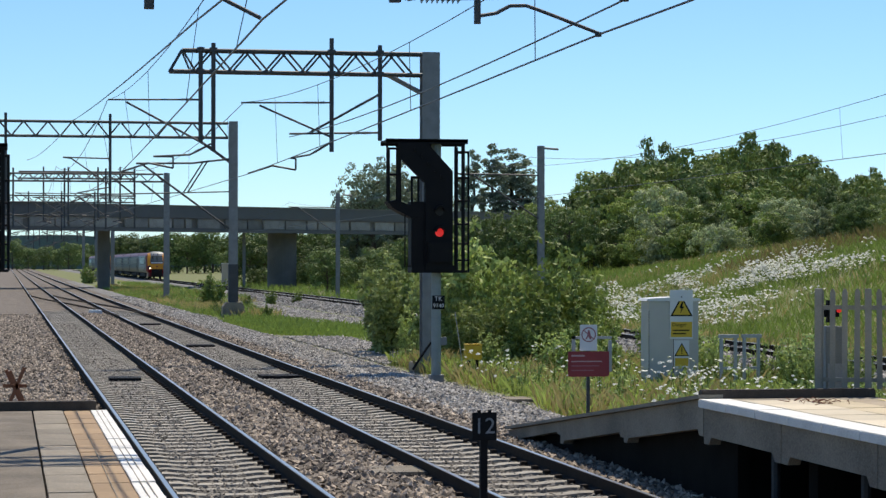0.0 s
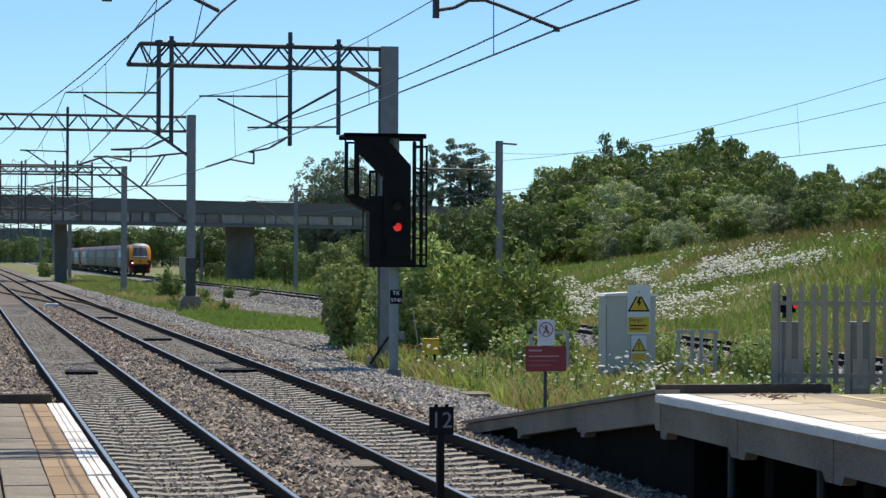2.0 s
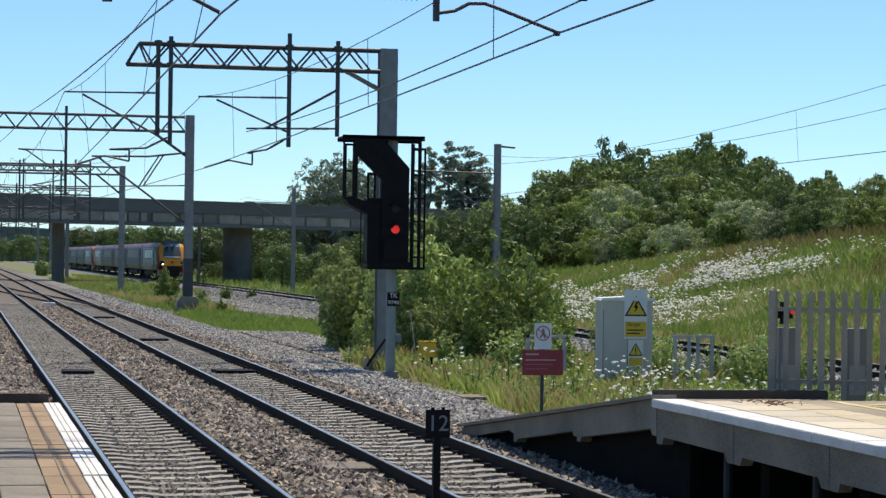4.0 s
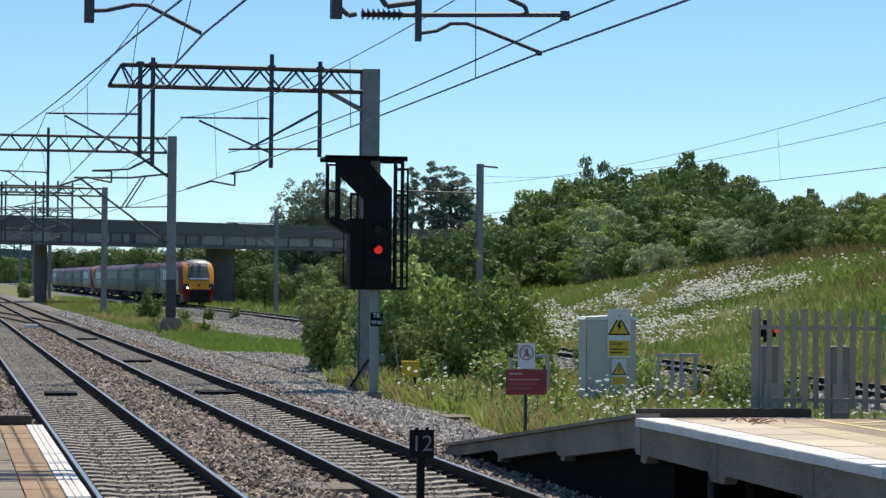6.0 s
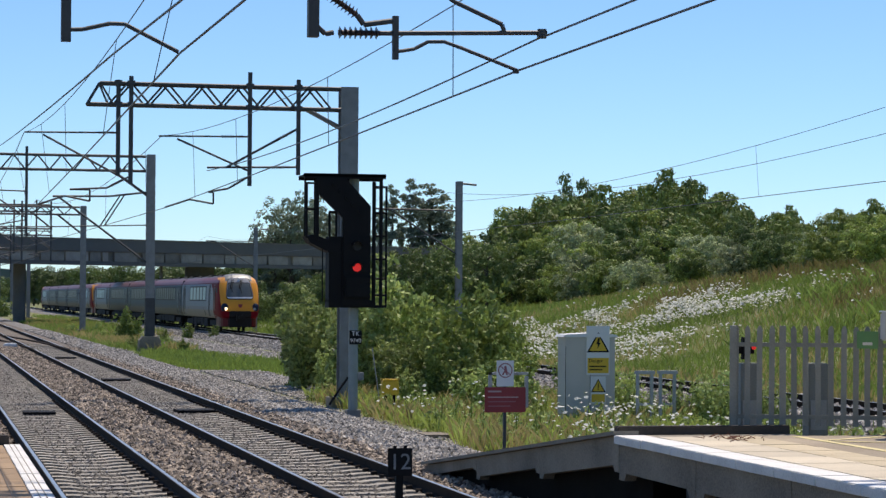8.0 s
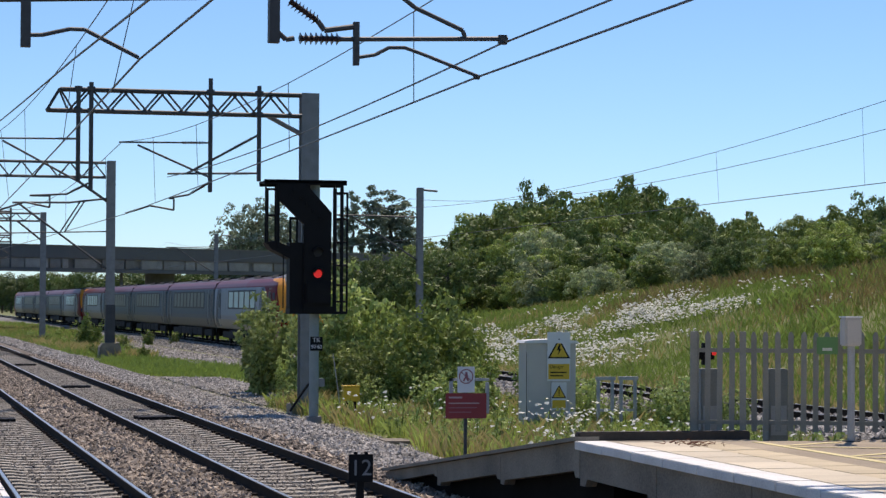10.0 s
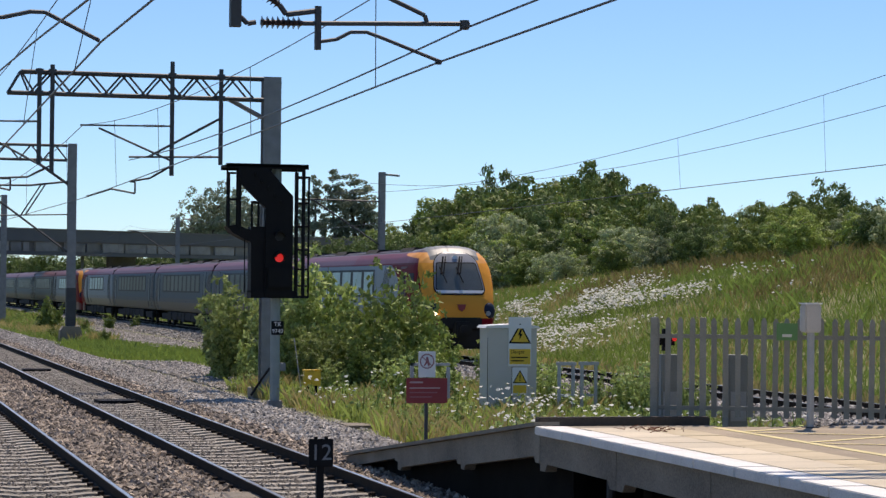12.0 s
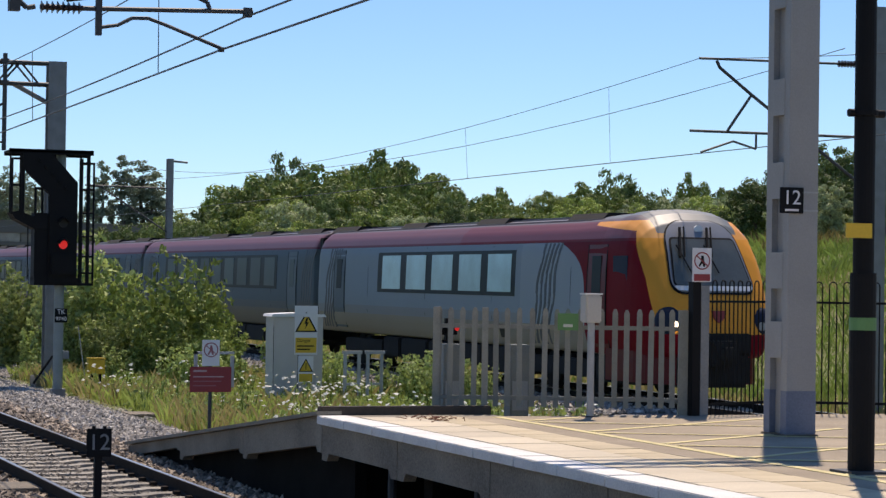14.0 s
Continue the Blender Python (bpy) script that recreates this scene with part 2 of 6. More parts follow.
def shell_mat(name, nose):
    """Painted car shell: bands by height, and on driving cars a swept dark red end and a yellow front. Middle cars'
    colours are darkened for the dark surroundings their sides mirror.
    """
    m = mat(name, (0.5, 0.5, 0.5), 0.5, 0.0, 0.1, 1.0, spec=0.16)
    nt = m.node_tree
    bsdf = nt.nodes["Principled BSDF"]
    dirt = bsdf.inputs["Base Color"].links[0].from_socket
    tc, sep = nt.nodes.new("ShaderNodeTexCoord"), nt.nodes.new("ShaderNodeSeparateXYZ")
    nt.links.new(tc.outputs["Object"], sep.inputs[0])

    def op(kind, a, b):
        n = nt.nodes.new("ShaderNodeMath")
        n.operation = kind
        for k, v in enumerate((a, b)):
            if isinstance(v, (int, float)):
                n.inputs[k].default_value = v
            else:
                nt.links.new(v, n.inputs[k])
        return n.outputs[0]

    def paint(under, mask, col):
        n = nt.nodes.new("ShaderNodeMix")
        n.data_type = "RGBA"
        nt.links.new(mask, n.inputs[0])
        if isinstance(under, tuple):
            n.inputs[6].default_value = (*under, 1)
        else:
            nt.links.new(under, n.inputs[6])
        n.inputs[7].default_value = (*col, 1)
        return n.outputs[2]

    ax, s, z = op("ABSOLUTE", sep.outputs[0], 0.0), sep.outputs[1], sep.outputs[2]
    # beige below 1.4 m is ground reflection painted in, greying up to 1.62
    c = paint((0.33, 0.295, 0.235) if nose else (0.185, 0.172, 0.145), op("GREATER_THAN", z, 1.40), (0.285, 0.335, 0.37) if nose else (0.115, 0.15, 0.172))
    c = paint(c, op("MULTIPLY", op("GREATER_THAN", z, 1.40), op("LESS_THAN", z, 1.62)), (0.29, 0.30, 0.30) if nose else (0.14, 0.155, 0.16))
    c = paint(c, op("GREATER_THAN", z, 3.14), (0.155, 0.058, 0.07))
    if nose:
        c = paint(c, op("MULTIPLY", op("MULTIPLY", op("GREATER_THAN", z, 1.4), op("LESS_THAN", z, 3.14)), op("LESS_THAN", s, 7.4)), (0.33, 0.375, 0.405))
        c = paint(c, op("LESS_THAN", s, op("ADD", 3.85, op("MULTIPLY", 1.7, op("POWER", op("MAXIMUM", op("MULTIPLY", op("SUBTRACT", z, 1.2), 0.5), 0.0), 6.0)))), (0.185, 0.007, 0.014))
        c = paint(c, op("MULTIPLY", op("GREATER_THAN", z, 3.14), op("LESS_THAN", s, 11.5)), (0.15, 0.026, 0.032))
    c = paint(c, op("GREATER_THAN", z, 3.56), (0.095, 0.07, 0.085))
    if nose:
        edge = op("ADD", op("ADD", 0.66, op("MULTIPLY", 0.42, op("MAXIMUM", op("SUBTRACT", z, 1.4), 0.0))), op("ADD", op("MULTIPLY", 0.30, op("MAXIMUM", op("SUBTRACT", z, 2.4), 0.0)), op("MULTIPLY", 14.0, op("MAXIMUM", op("SUBTRACT", z, 3.34), 0.0))))
        yel = op("MULTIPLY", op("LESS_THAN", s, op("MINIMUM", edge, 3.9)), op("MULTIPLY", op("GREATER_THAN", z, 1.34), op("LESS_THAN", z, 3.56)))
        c = paint(c, op("MULTIPLY", op("MULTIPLY", op("LESS_THAN", s, 1.25), op("LESS_THAN", ax, 0.72)), op("LESS_THAN", z, 1.36)), (0.02, 0.018, 0.018))
        c = paint(c, yel, (0.80, 0.335, 0.05))
        c = paint(c, op("MULTIPLY", op("MULTIPLY", op("LESS_THAN", ax, 0.86), op("GREATER_THAN", z, 3.3)), op("LESS_THAN", s, 4.1)), (0.13, 0.15, 0.16))
    mul = nt.nodes.new("ShaderNodeMix")
    mul.data_type, mul.blend_type = "RGBA", "MULTIPLY"
    mul.inputs[0].default_value = 1.0
    br = nt.nodes.new("ShaderNodeBrightContrast")
    br.inputs[1].default_value = 0.5
    nt.links.new(dirt, br.inputs[0])
    nt.links.new(c, mul.inputs[6])
    nt.links.new(br.outputs[0], mul.inputs[7])
    gloss = op("ADD", 0.05, op("MULTIPLY", 0.5, op("GREATER_THAN", z, 3.2)))  # specular raised above 3.2 m for the sky's sheen along the roof
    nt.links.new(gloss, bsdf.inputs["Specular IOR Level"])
    nt.links.new(mul.outputs[2], bsdf.inputs["Base Color"])
    return m


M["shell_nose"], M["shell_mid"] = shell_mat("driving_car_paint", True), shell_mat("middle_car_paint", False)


# ---------------------------------------------------------------- mesh helpers
def mesh_of(name, bm, material, smooth=False):
    me = bpy.data.meshes.new(name)
    bm.to_mesh(me)
    bm.free()
    for k in material if isinstance(material, (list, tuple)) else [material]:
        me.materials.append(M[k])
    if smooth:
        me.polygons.foreach_set("use_smooth", [True] * len(me.polygons))
    return me


def part(name, bm, material, parent=None, label="", smooth=False, at=None):
    ob = new(name, mesh_of(name, bm, material, smooth))
    ob.parent = parent
    if at is not None:
        ob.matrix_basis = at
    if label:
        ob["label"] = label
    return ob


def thing(name, label, category, m=None, group="", kind=""):
    ob = new(name)
    ob.empty_display_size = 0.2
    if m is not None:
        ob.matrix_basis = m
    return tagged(ob, label, category, group, kind)


def raw(name, verts, faces, material, parent=None, label="", smooth=False):
    me = bpy.data.meshes.new(name)
    me.from_pydata([tuple(v) for v in verts], [], [tuple(f) for f in faces])
    for k in material if isinstance(material, (list, tuple)) else [material]:
        me.materials.append(M[k])
    if smooth:
        me.polygons.foreach_set("use_smooth", [True] * len(me.polygons))
    ob = new(name, me)
    ob.parent = parent
    if label:
        ob["label"] = label
    return ob


def B(*boxes, bevel=0.0):
    """Boxes (x0, y0, z0, x1, y1, z1) in one bmesh."""
    bm = bmesh.new()
    for x0, y0, z0, x1, y1, z1 in boxes:
        m = Matrix.Translation(((x0 + x1) / 2, (y0 + y1) / 2, (z0 + z1) / 2)) @ Matrix.Diagonal((abs(x1 - x0), abs(y1 - y0), abs(z1 - z0), 1))
        bmesh.ops.create_cube(bm, size=1, matrix=m)
    if bevel:
        bmesh.ops.bevel(bm, geom=bm.edges[:], offset=bevel, segments=2, affect="EDGES", clamp_overlap=True)
    return bm


def rod(bm, p, q, r, n=8, r2=None):
    p, q = Vector(p), Vector(q)
    d = q - p
    m = Matrix.Translation((p + q) / 2) @ d.to_track_quat("Z", "Y").to_matrix().to_4x4()
    bmesh.ops.create_cone(bm, cap_ends=True, segments=n, radius1=r, radius2=r if r2 is None else r2, depth=d.length, matrix=m)
    return bm


def rods(*items, n=8):
    bm = bmesh.new()
    for p, q, r in items:
        rod(bm, p, q, r, n)
    return bm


def prism(points, lo, hi, axis="x"):
    """A polygon in the plane across axis, drawn out from lo to hi."""
    bm = bmesh.new()
    put = {"x": lambda a, b, c: (c, a, b), "y": lambda a, b, c: (a, c, b), "z": lambda a, b, c: (a, b, c)}[axis]
    lows = [bm.verts.new(put(a, b, lo)) for a, b in points]
    highs = [bm.verts.new(put(a, b, hi)) for a, b in points]
    bm.faces.new(lows[::-1])
    bm.faces.new(highs)
    for i in range(len(points)):
        j = (i + 1) % len(points)
        bm.faces.new((lows[i], lows[j], highs[j], highs[i]))
    bmesh.ops.recalc_face_normals(bm, faces=bm.faces[:])
    return bm


def tube_path(name, pts, r, material, parent=None, label=""):
    """A bent tube or a wire through points, as a mesh."""
    bm = bmesh.new()
    for a, b in zip(pts, pts[1:]):
        if (Vector(b) - Vector(a)).length > 1e-4:
            rod(bm, a, b, r, 6)
    return part(name, bm, material, parent, label)


def lettering(name, text, size, material, parent, at, align="CENTER"):
    cu = bpy.data.curves.new(name, "FONT")
    cu.body, cu.size, cu.extrude, cu.align_x, cu.align_y = text, size, 0.0015, align, "CENTER"
    ob = bpy.data.objects.new(name, cu)
    me = bpy.data.meshes.new_from_object(ob)
    bpy.data.objects.remove(ob)
    me.materials.append(M[material])
    o = new(name, me)
    o.parent, o.matrix_basis = parent, at
    return o


FRONT = pose(0, 0, 0, 90)  # turns the xy-plane to face -y
rnd = random.Random(7)


# ---------------------------------------------------------------- ground
def smooth01(a, b, v):
    t = np.clip((v - a) / (b - a), 0, 1)
    return t * t * (3 - 2 * t)


def ground_z(x, y):
    """The lie of the land: flat railway land, a meadow bank to the right of the far track."""
    x, y = np.asarray(x, float), np.asarray(y, float)
    crest = 4.2 - 2.3 * smooth01(90, 160, y) - 2.0 * smooth01(160, 240, y)
    bank = crest * smooth01(23.5, 42, x) + 1.2 * smooth01(42, 80, x)
    lump = 0.12 * np.sin(x * 0.9 + 1.3 * np.sin(y * 0.21)) * np.sin(y * 0.55) * smooth01(23, 30, x)
    return -0.42 + bank + lump


def grid_sheet(name, xs, ys, zf, material, kind="structure", label="", category=""):
    X, Y = np.meshgrid(xs, ys)
    Z = zf(X, Y)
    n, m = X.shape
    v = np.stack([X, Y, Z], -1).reshape(-1, 3)
    i = np.arange(n * m).reshape(n, m)
    f = np.stack([i[:-1, :-1], i[:-1, 1:], i[1:, 1:], i[1:, :-1]], -1).reshape(-1, 4)
    ob = raw(name, v.tolist(), f.tolist(), material, smooth=True)
    return tagged(ob, label, category, "", kind)


far = np.array([250, 400, 700, 1200, 2500, 4500.0])
grid_sheet("ground", np.concatenate([-far[::-1], np.arange(-120, -10, 20), np.arange(-10, 24, 4), np.arange(24, 60, 1.5), np.arange(60, 200, 12), far]),
           np.concatenate([-far[::-1], np.arange(-160, 0, 20), np.arange(0, 200, 2.5), np.arange(200, 250, 10), far]),
           ground_z, "grass", label="rough railway land with grass and a meadow bank", category="ground")


def ballast_z(x, y):
    x = np.asarray(x, float)
    foot = np.maximum(1 - smooth01(0.55, 0.75, np.abs(x - 2.39)), 1 - smooth01(0.55, 0.75, np.abs(x - 5.53)))
    return -0.15 - 0.045 * foot - 0.30 * smooth01(8.3, 9.9, x) - 0.3 * smooth01(-3.2, -4.4, x) + 0.05 * np.exp(-((x - 3.95) / 0.3) ** 2)


grid_sheet("ballast_bed", np.concatenate([[-60, -30, -10], np.arange(-4.6, 10.2, 0.1)]), np.concatenate([np.arange(-20, 80, 2), np.arange(80, 400, 20), [600, 1200]]), ballast_z, "ballast",
           label="brown stone ballast under the two main tracks", category="ballast")
grid_sheet("cess", np.arange(7.3, 10.01, 0.3), np.concatenate([np.arange(24, 120, 2.0), [150, 200, 300]]), lambda x, y: ballast_z(x, y) + 0.012, "ballast_grey",
           label="pale grey stone ballast beside the main track", category="ballast")
for y0, y1, x0, x1 in ((61.0, 83.5, 9.9, 12.0), (101.0, 172.0, 13.4, 16.4)):
    grid_sheet("ballast_path", np.arange(x0, x1, 0.4), np.arange(y0, y1, 1.5), lambda x, y: -0.405 + 0.02 * np.sin(x * 3 + y * 2.1), "ballast_grey", label="pale stone path between the tracks", category="ballast")
TX = 20.3
grid_sheet("ballast_bed_far", np.arange(TX - 4.4, TX + 3.3, 0.35), np.concatenate([np.arange(-20, 140, 4), np.arange(140, 500, 20), [800]]),
           lambda x, y: -0.16 - 0.34 * smooth01(1.9, 3.1, np.abs(x - TX + 0.25)), "ballast_grey", label="grey ballast under the outer track", category="ballast")


def stones(name, count, xr, yr, zf, size, material, keep=None, seed=1):
    """Loose stones as one object: each a dented lump of eight faces."""
    rg = np.random.RandomState(seed)
    # denser towards the near end
    u = rg.rand(count)
    y = yr[0] + (yr[1] - yr[0]) * u ** 1.5
    x = xr[0] + (xr[1] - xr[0]) * rg.rand(count)
    if keep is not None:
        k = keep(x, y)
        x, y = x[k], y[k]
    n = len(x)
    base = np.array([[1, 0, 0], [0, 1, 0], [-1, 0, 0], [0, -1, 0], [0, 0, 1], [0, 0, -1.0]])
    tri = np.array([[0, 1, 4], [1, 2, 4], [2, 3, 4], [3, 0, 4], [1, 0, 5], [2, 1, 5], [3, 2, 5], [0, 3, 5]])
    s = size * (0.55 + 0.9 * rg.rand(n, 1, 1))
    v = base[None] * s * (0.6 + 0.7 * rg.rand(n, 6, 3))
    a = rg.rand(n) * 6.283
    b = (rg.rand(n) - 0.5) * 1.6
    ca, sa, cb, sb = np.cos(a)[:, None], np.sin(a)[:, None], np.cos(b)[:, None], np.sin(b)[:, None]
    X, Y, Z = v[..., 0], v[..., 1], v[..., 2] * 0.8
    Y, Z = Y * cb - Z * sb, Y * sb + Z * cb
    X, Y = X * ca - Y * sa, X * sa + Y * ca
    z0 = zf(x, y) + size * 0.25 * rg.rand(n)
    v = np.stack([X + x[:, None], Y + y[:, None], Z + z0[:, None]], -1).reshape(-1, 3)
    f = (tri[None] + 6 * np.arange(n)[:, None, None]).reshape(-1, 3)
    return tagged(raw(name, v.tolist(), f.tolist(), material), "loose broken stone ballast", "stones", "", "stuff")


T1, T2, GAUGE = 2.39, 5.53, 0.7525


def clear_of_rails(x, y):
    return np.min([np.abs(x - c - s * GAUGE) for c in (T1, T2) for s in (-1, 1)], axis=0) > 0.09


def on_foot(x, y):
    return clear_of_rails(x, y) & ((np.abs(x - T1) < 0.7) | (np.abs(x - T2) < 0.7))


def off_foot(x, y):
    return clear_of_rails(x, y) & ~((np.abs(x - T1) < 0.7) | (np.abs(x - T2) < 0.7))


stones("ballast_stones", 80000, (-2.6, 7.4), (13, 110), ballast_z, 0.048, "stone", off_foot, 3)
stones("oily_stones", 60000, (1.6, 6.4), (13, 95), lambda x, y: ballast_z(x, y) - 0.002, 0.037, "stone_dark", on_foot, 4)
stones("path_stones", 9000, (9.9, 12.0), (61, 83.5), lambda x, y: -0.40 + 0 * x, 0.06, "stone_grey", None, 7)
stones("path_stones", 17000, (13.4, 16.4), (101, 172), lambda x, y: -0.40 + 0 * x, 0.085, "stone_grey", None, 8)
stones("cess_stones", 7000, (7.2, 10.0), (105, 165), ballast_z, 0.085, "stone_grey", None, 9)
stones("cess_stones", 26000, (7.2, 10.0), (26, 105), ballast_z, 0.05, "stone_grey", None, 5)
stones("outer_stones", 24000, (TX - 3.9, TX + 2.6), (40, 190), lambda x, y: -0.14 - 0.34 * smooth01(1.9, 3.1, np.abs(x - TX + 0.25)), 0.06, "stone_grey", lambda x, y: np.abs(np.abs(x - TX) - 0.75) > 0.12, 6)


# ---------------------------------------------------------------- tracks
def rail_bm(x, y0, y1):
    """Foot, web and head in section."""
    p = [(-0.07, -0.159), (0.07, -0.159), (0.07, -0.145), (0.012, -0.125), (0.012, -0.04), (0.035, -0.03), (0.035, -0.004), (-0.035, -0.004), (-0.035, -0.03), (-0.012, -0.04), (-0.012, -0.125), (-0.07, -0.145)]
    return prism([(x + a, b) for a, b in p], y0, y1, "y")


def track(name, xc, y0, y1, label, spacing, sleeper_to, z=0.0, timber=False):
    t = thing(name, label, "railway track", pose(xc, 0, z), kind="structure")
    for s in (-1, 1):
        r = part("rail", rail_bm(s * GAUGE, y0, y1), "rail", t)
        part("rail_head", B((s * GAUGE - 0.024, y0, -0.006, s * GAUGE + 0.024, y1, 0.0)), "railhead" if not timber else "rail", r, "polished running surface")
    sm = prism([(-1.25, -0.30), (1.25, -0.30), (1.25, -0.165), (0.95, -0.150), (0.5, -0.150), (0.3, -0.172), (-0.3, -0.172), (-0.5, -0.150), (-0.95, -0.150), (-1.25, -0.165)], -0.12, 0.12, "y")
    me = mesh_of("sleeper", sm, "wood" if timber else "sleeper")
    y = max(y0, 10) + 0.3
    while y < sleeper_to:
        o = new("sleeper", me)
        o.parent, o.matrix_basis = t, pose(rnd.uniform(-0.02, 0.02), y, 0, 0, 0, rnd.uniform(-0.6, 0.6))
        y += spacing
    clip = mesh_of("rail_clip", B((-0.13, -0.05, -0.155, -0.06, 0.05, -0.115), (0.06, -0.05, -0.155, 0.13, 0.05, -0.115)), "rail")
    k = 0
    y = max(y0, 14) + 0.3
    while y < min(sleeper_to, y0 + 75) and k < 290:
        for s in (-1, 1):
            o = new("rail_clip", clip)
            o.parent, o.matrix_basis = t, pose(s * GAUGE, y, 0)
            k += 1
        y += spacing
    return t


track("track_1", T1, -20.0, 900, "worn main line track with bright rails on concrete sleepers", 0.6, 120)
track("track_2", T2, -20.0, 900, "main line track with rusty sided rails on concrete sleepers", 0.6, 120)
track("track_3", TX, 20.0, 700, "outer railway track with dark rails on grey ballast", 0.65, 160)


# ---------------------------------------------------------------- platforms
PLAT = 0.915


def platform_near():
    p = thing("platform_1", "near platform with white edge line, buff pavers and asphalt", "platform", kind="structure")
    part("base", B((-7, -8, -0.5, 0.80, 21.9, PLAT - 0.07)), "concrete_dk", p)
    part("asphalt", B((-7, -8, PLAT - 0.066, 0.235, 21.9, PLAT)), "asphalt", p, "patched grey asphalt")
    strips = ((0.78, 0.93, 0.9, "white", "coping_stone"), (0.53, 0.772, 0.6, "brown", "paver"), (0.25, 0.522, 0.6, "slab_grey", "paving_slab"))
    for x0, x1, step, k, name in strips:
        me = mesh_of(name, B((x0 - (x0 + x1) / 2, 0.004, -0.066, x1 - (x0 + x1) / 2, step - 0.004, 0.004 if k == "white" else 0.002), bevel=0.003), k)
        y = 21.9
        while y > 10:
            y -= step
            o = new(name, me)
            o.parent, o.matrix_basis = p, pose((x0 + x1) / 2, y, PLAT + rnd.uniform(-0.003, 0.003), rnd.uniform(-0.15, 0.15), 0, rnd.uniform(-0.15, 0.15))
        part(name + "_run", B((x0, -8, PLAT - 0.066, x1, y, PLAT)), k, p)
    for x in (0.645, 0.83, 0.875):
        part("groove", B((x - 0.003, 9.5, PLAT + 0.0045, x + 0.003, 21.88, PLAT + 0.0075)), "slab_grey", p, "thin grimy groove")
    part("end_board", B((-7, 21.92, -0.4, 0.83, 22.06, PLAT + 0.085), bevel=0.01), "wood", p, "dark timber end board")


def platform_far():
    p = thing("platform_2", "far platform with white coping, pale slabs and yellow hatching", "platform", kind="structure")
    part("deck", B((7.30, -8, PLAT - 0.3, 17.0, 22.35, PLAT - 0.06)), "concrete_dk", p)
    part("screed", B((8.32, -8, PLAT - 0.056, 17.0, 22.35, PLAT)), "platform_top", p, "worn brown-grey platform surface")
    part("screed_end", B((7.15, 22.36, PLAT - 0.3, 8.85, 22.72, PLAT - 0.004)), "slab_grey", p)
    me = mesh_of("coping_stone", B((6.93, 0.005, -0.085, 7.26, 0.905, 0.0), bevel=0.008), "white")
    mg = mesh_of("paving_slab", B((7.268, 0.004, -0.06, 7.86, 0.756, 0.002), bevel=0.003), "slab")
    mb = mesh_of("paver", B((7.868, 0.004, -0.06, 8.31, 0.446, 0.002), bevel=0.003), "tan")
    for mesh, step, top in ((me, 0.91, 22.72), (mg, 0.76, 22.34), (mb, 0.45, 22.34)):
        y = top
        while y > 7:
            y -= step
            o = new(mesh.name, mesh)
            o.parent, o.matrix_basis = p, pose(rnd.uniform(-0.004, 0.004), y, PLAT + rnd.uniform(-0.003, 0.003), 0, 0, 0)
    part("coping_run", B((6.93, -8, PLAT - 0.08, 8.31, 7, PLAT)), "slab", p)
    # fascia panels with haunched ends, standing on cross walls
    fascia = mesh_of("fascia_panel", prism([(0.01, 0.0), (2.39, 0.0), (2.39, -0.37), (2.22, -0.37), (2.15, -0.29), (0.25, -0.29), (0.18, -0.37), (0.01, -0.37)], 6.99, 7.11, "x"), "concrete")
    y = 22.72
    while y > -6:
        y -= 2.4
        o = new("fascia_panel", fascia)
        o.parent, o.matrix_basis = p, pose(0, y, PLAT - 0.087)
        # coloured near-black for the shade under the deck
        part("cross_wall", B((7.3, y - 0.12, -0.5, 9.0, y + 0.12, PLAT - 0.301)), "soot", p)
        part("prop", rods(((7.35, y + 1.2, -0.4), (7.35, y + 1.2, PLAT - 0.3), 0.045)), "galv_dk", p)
    # unseen dark sheet added to close the void at the back
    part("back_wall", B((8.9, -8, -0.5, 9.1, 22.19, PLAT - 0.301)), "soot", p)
    # ramp wall at the end
    L = 9.3
    slope = (PLAT + 0.06) / L
    for k, drop in enumerate((0.38, 0.30, 0.17)):
        y0, y1 = 22.735 + L * k / 3, 22.725 + L * (k + 1) / 3
        za, zb = PLAT - 0.004 - slope * (y0 - 22.73), PLAT - 0.004 - slope * (y1 - 22.73)
        part("ramp_panel", prism([(y0, za), (y1, zb), (y1, zb - drop * 0.92), (y1 - 0.14, zb - drop * 0.92), (y1 - 0.2, zb - drop * 0.76), (y0 + 0.2, za - drop * 0.84), (y0 + 0.14, za - drop), (y0, za - drop)], 6.99, 7.12, "x"), "concrete", p, "stained concrete ramp panel")
    # added dark sheet in place of the shaded open space under the ramp
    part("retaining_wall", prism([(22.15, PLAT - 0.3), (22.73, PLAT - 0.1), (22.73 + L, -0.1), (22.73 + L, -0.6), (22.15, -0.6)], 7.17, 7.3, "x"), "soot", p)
    # added dark sheet, keeps lit grass from showing through the void
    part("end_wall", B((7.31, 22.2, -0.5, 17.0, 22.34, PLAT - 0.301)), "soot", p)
    part("ramp_cap", prism([(22.73, PLAT), (22.73 + L, -0.055), (22.73 + L, -0.015), (22.73, PLAT + 0.04)], 6.93, 7.2, "x"), "concrete", p)
    part("end_board", B((6.98, 22.74, PLAT - 0.02, 8.85, 22.88, PLAT + 0.085), bevel=0.012), "wood", p, "dark weathered end board")
    # yellow hatching
    part("yellow_line", B((8.66, -8, PLAT + 0.001, 8.76, 22.2, PLAT + 0.005)), "yellow", p)
    for k in range(8):
        y0 = 21.55 - 1.6 * k
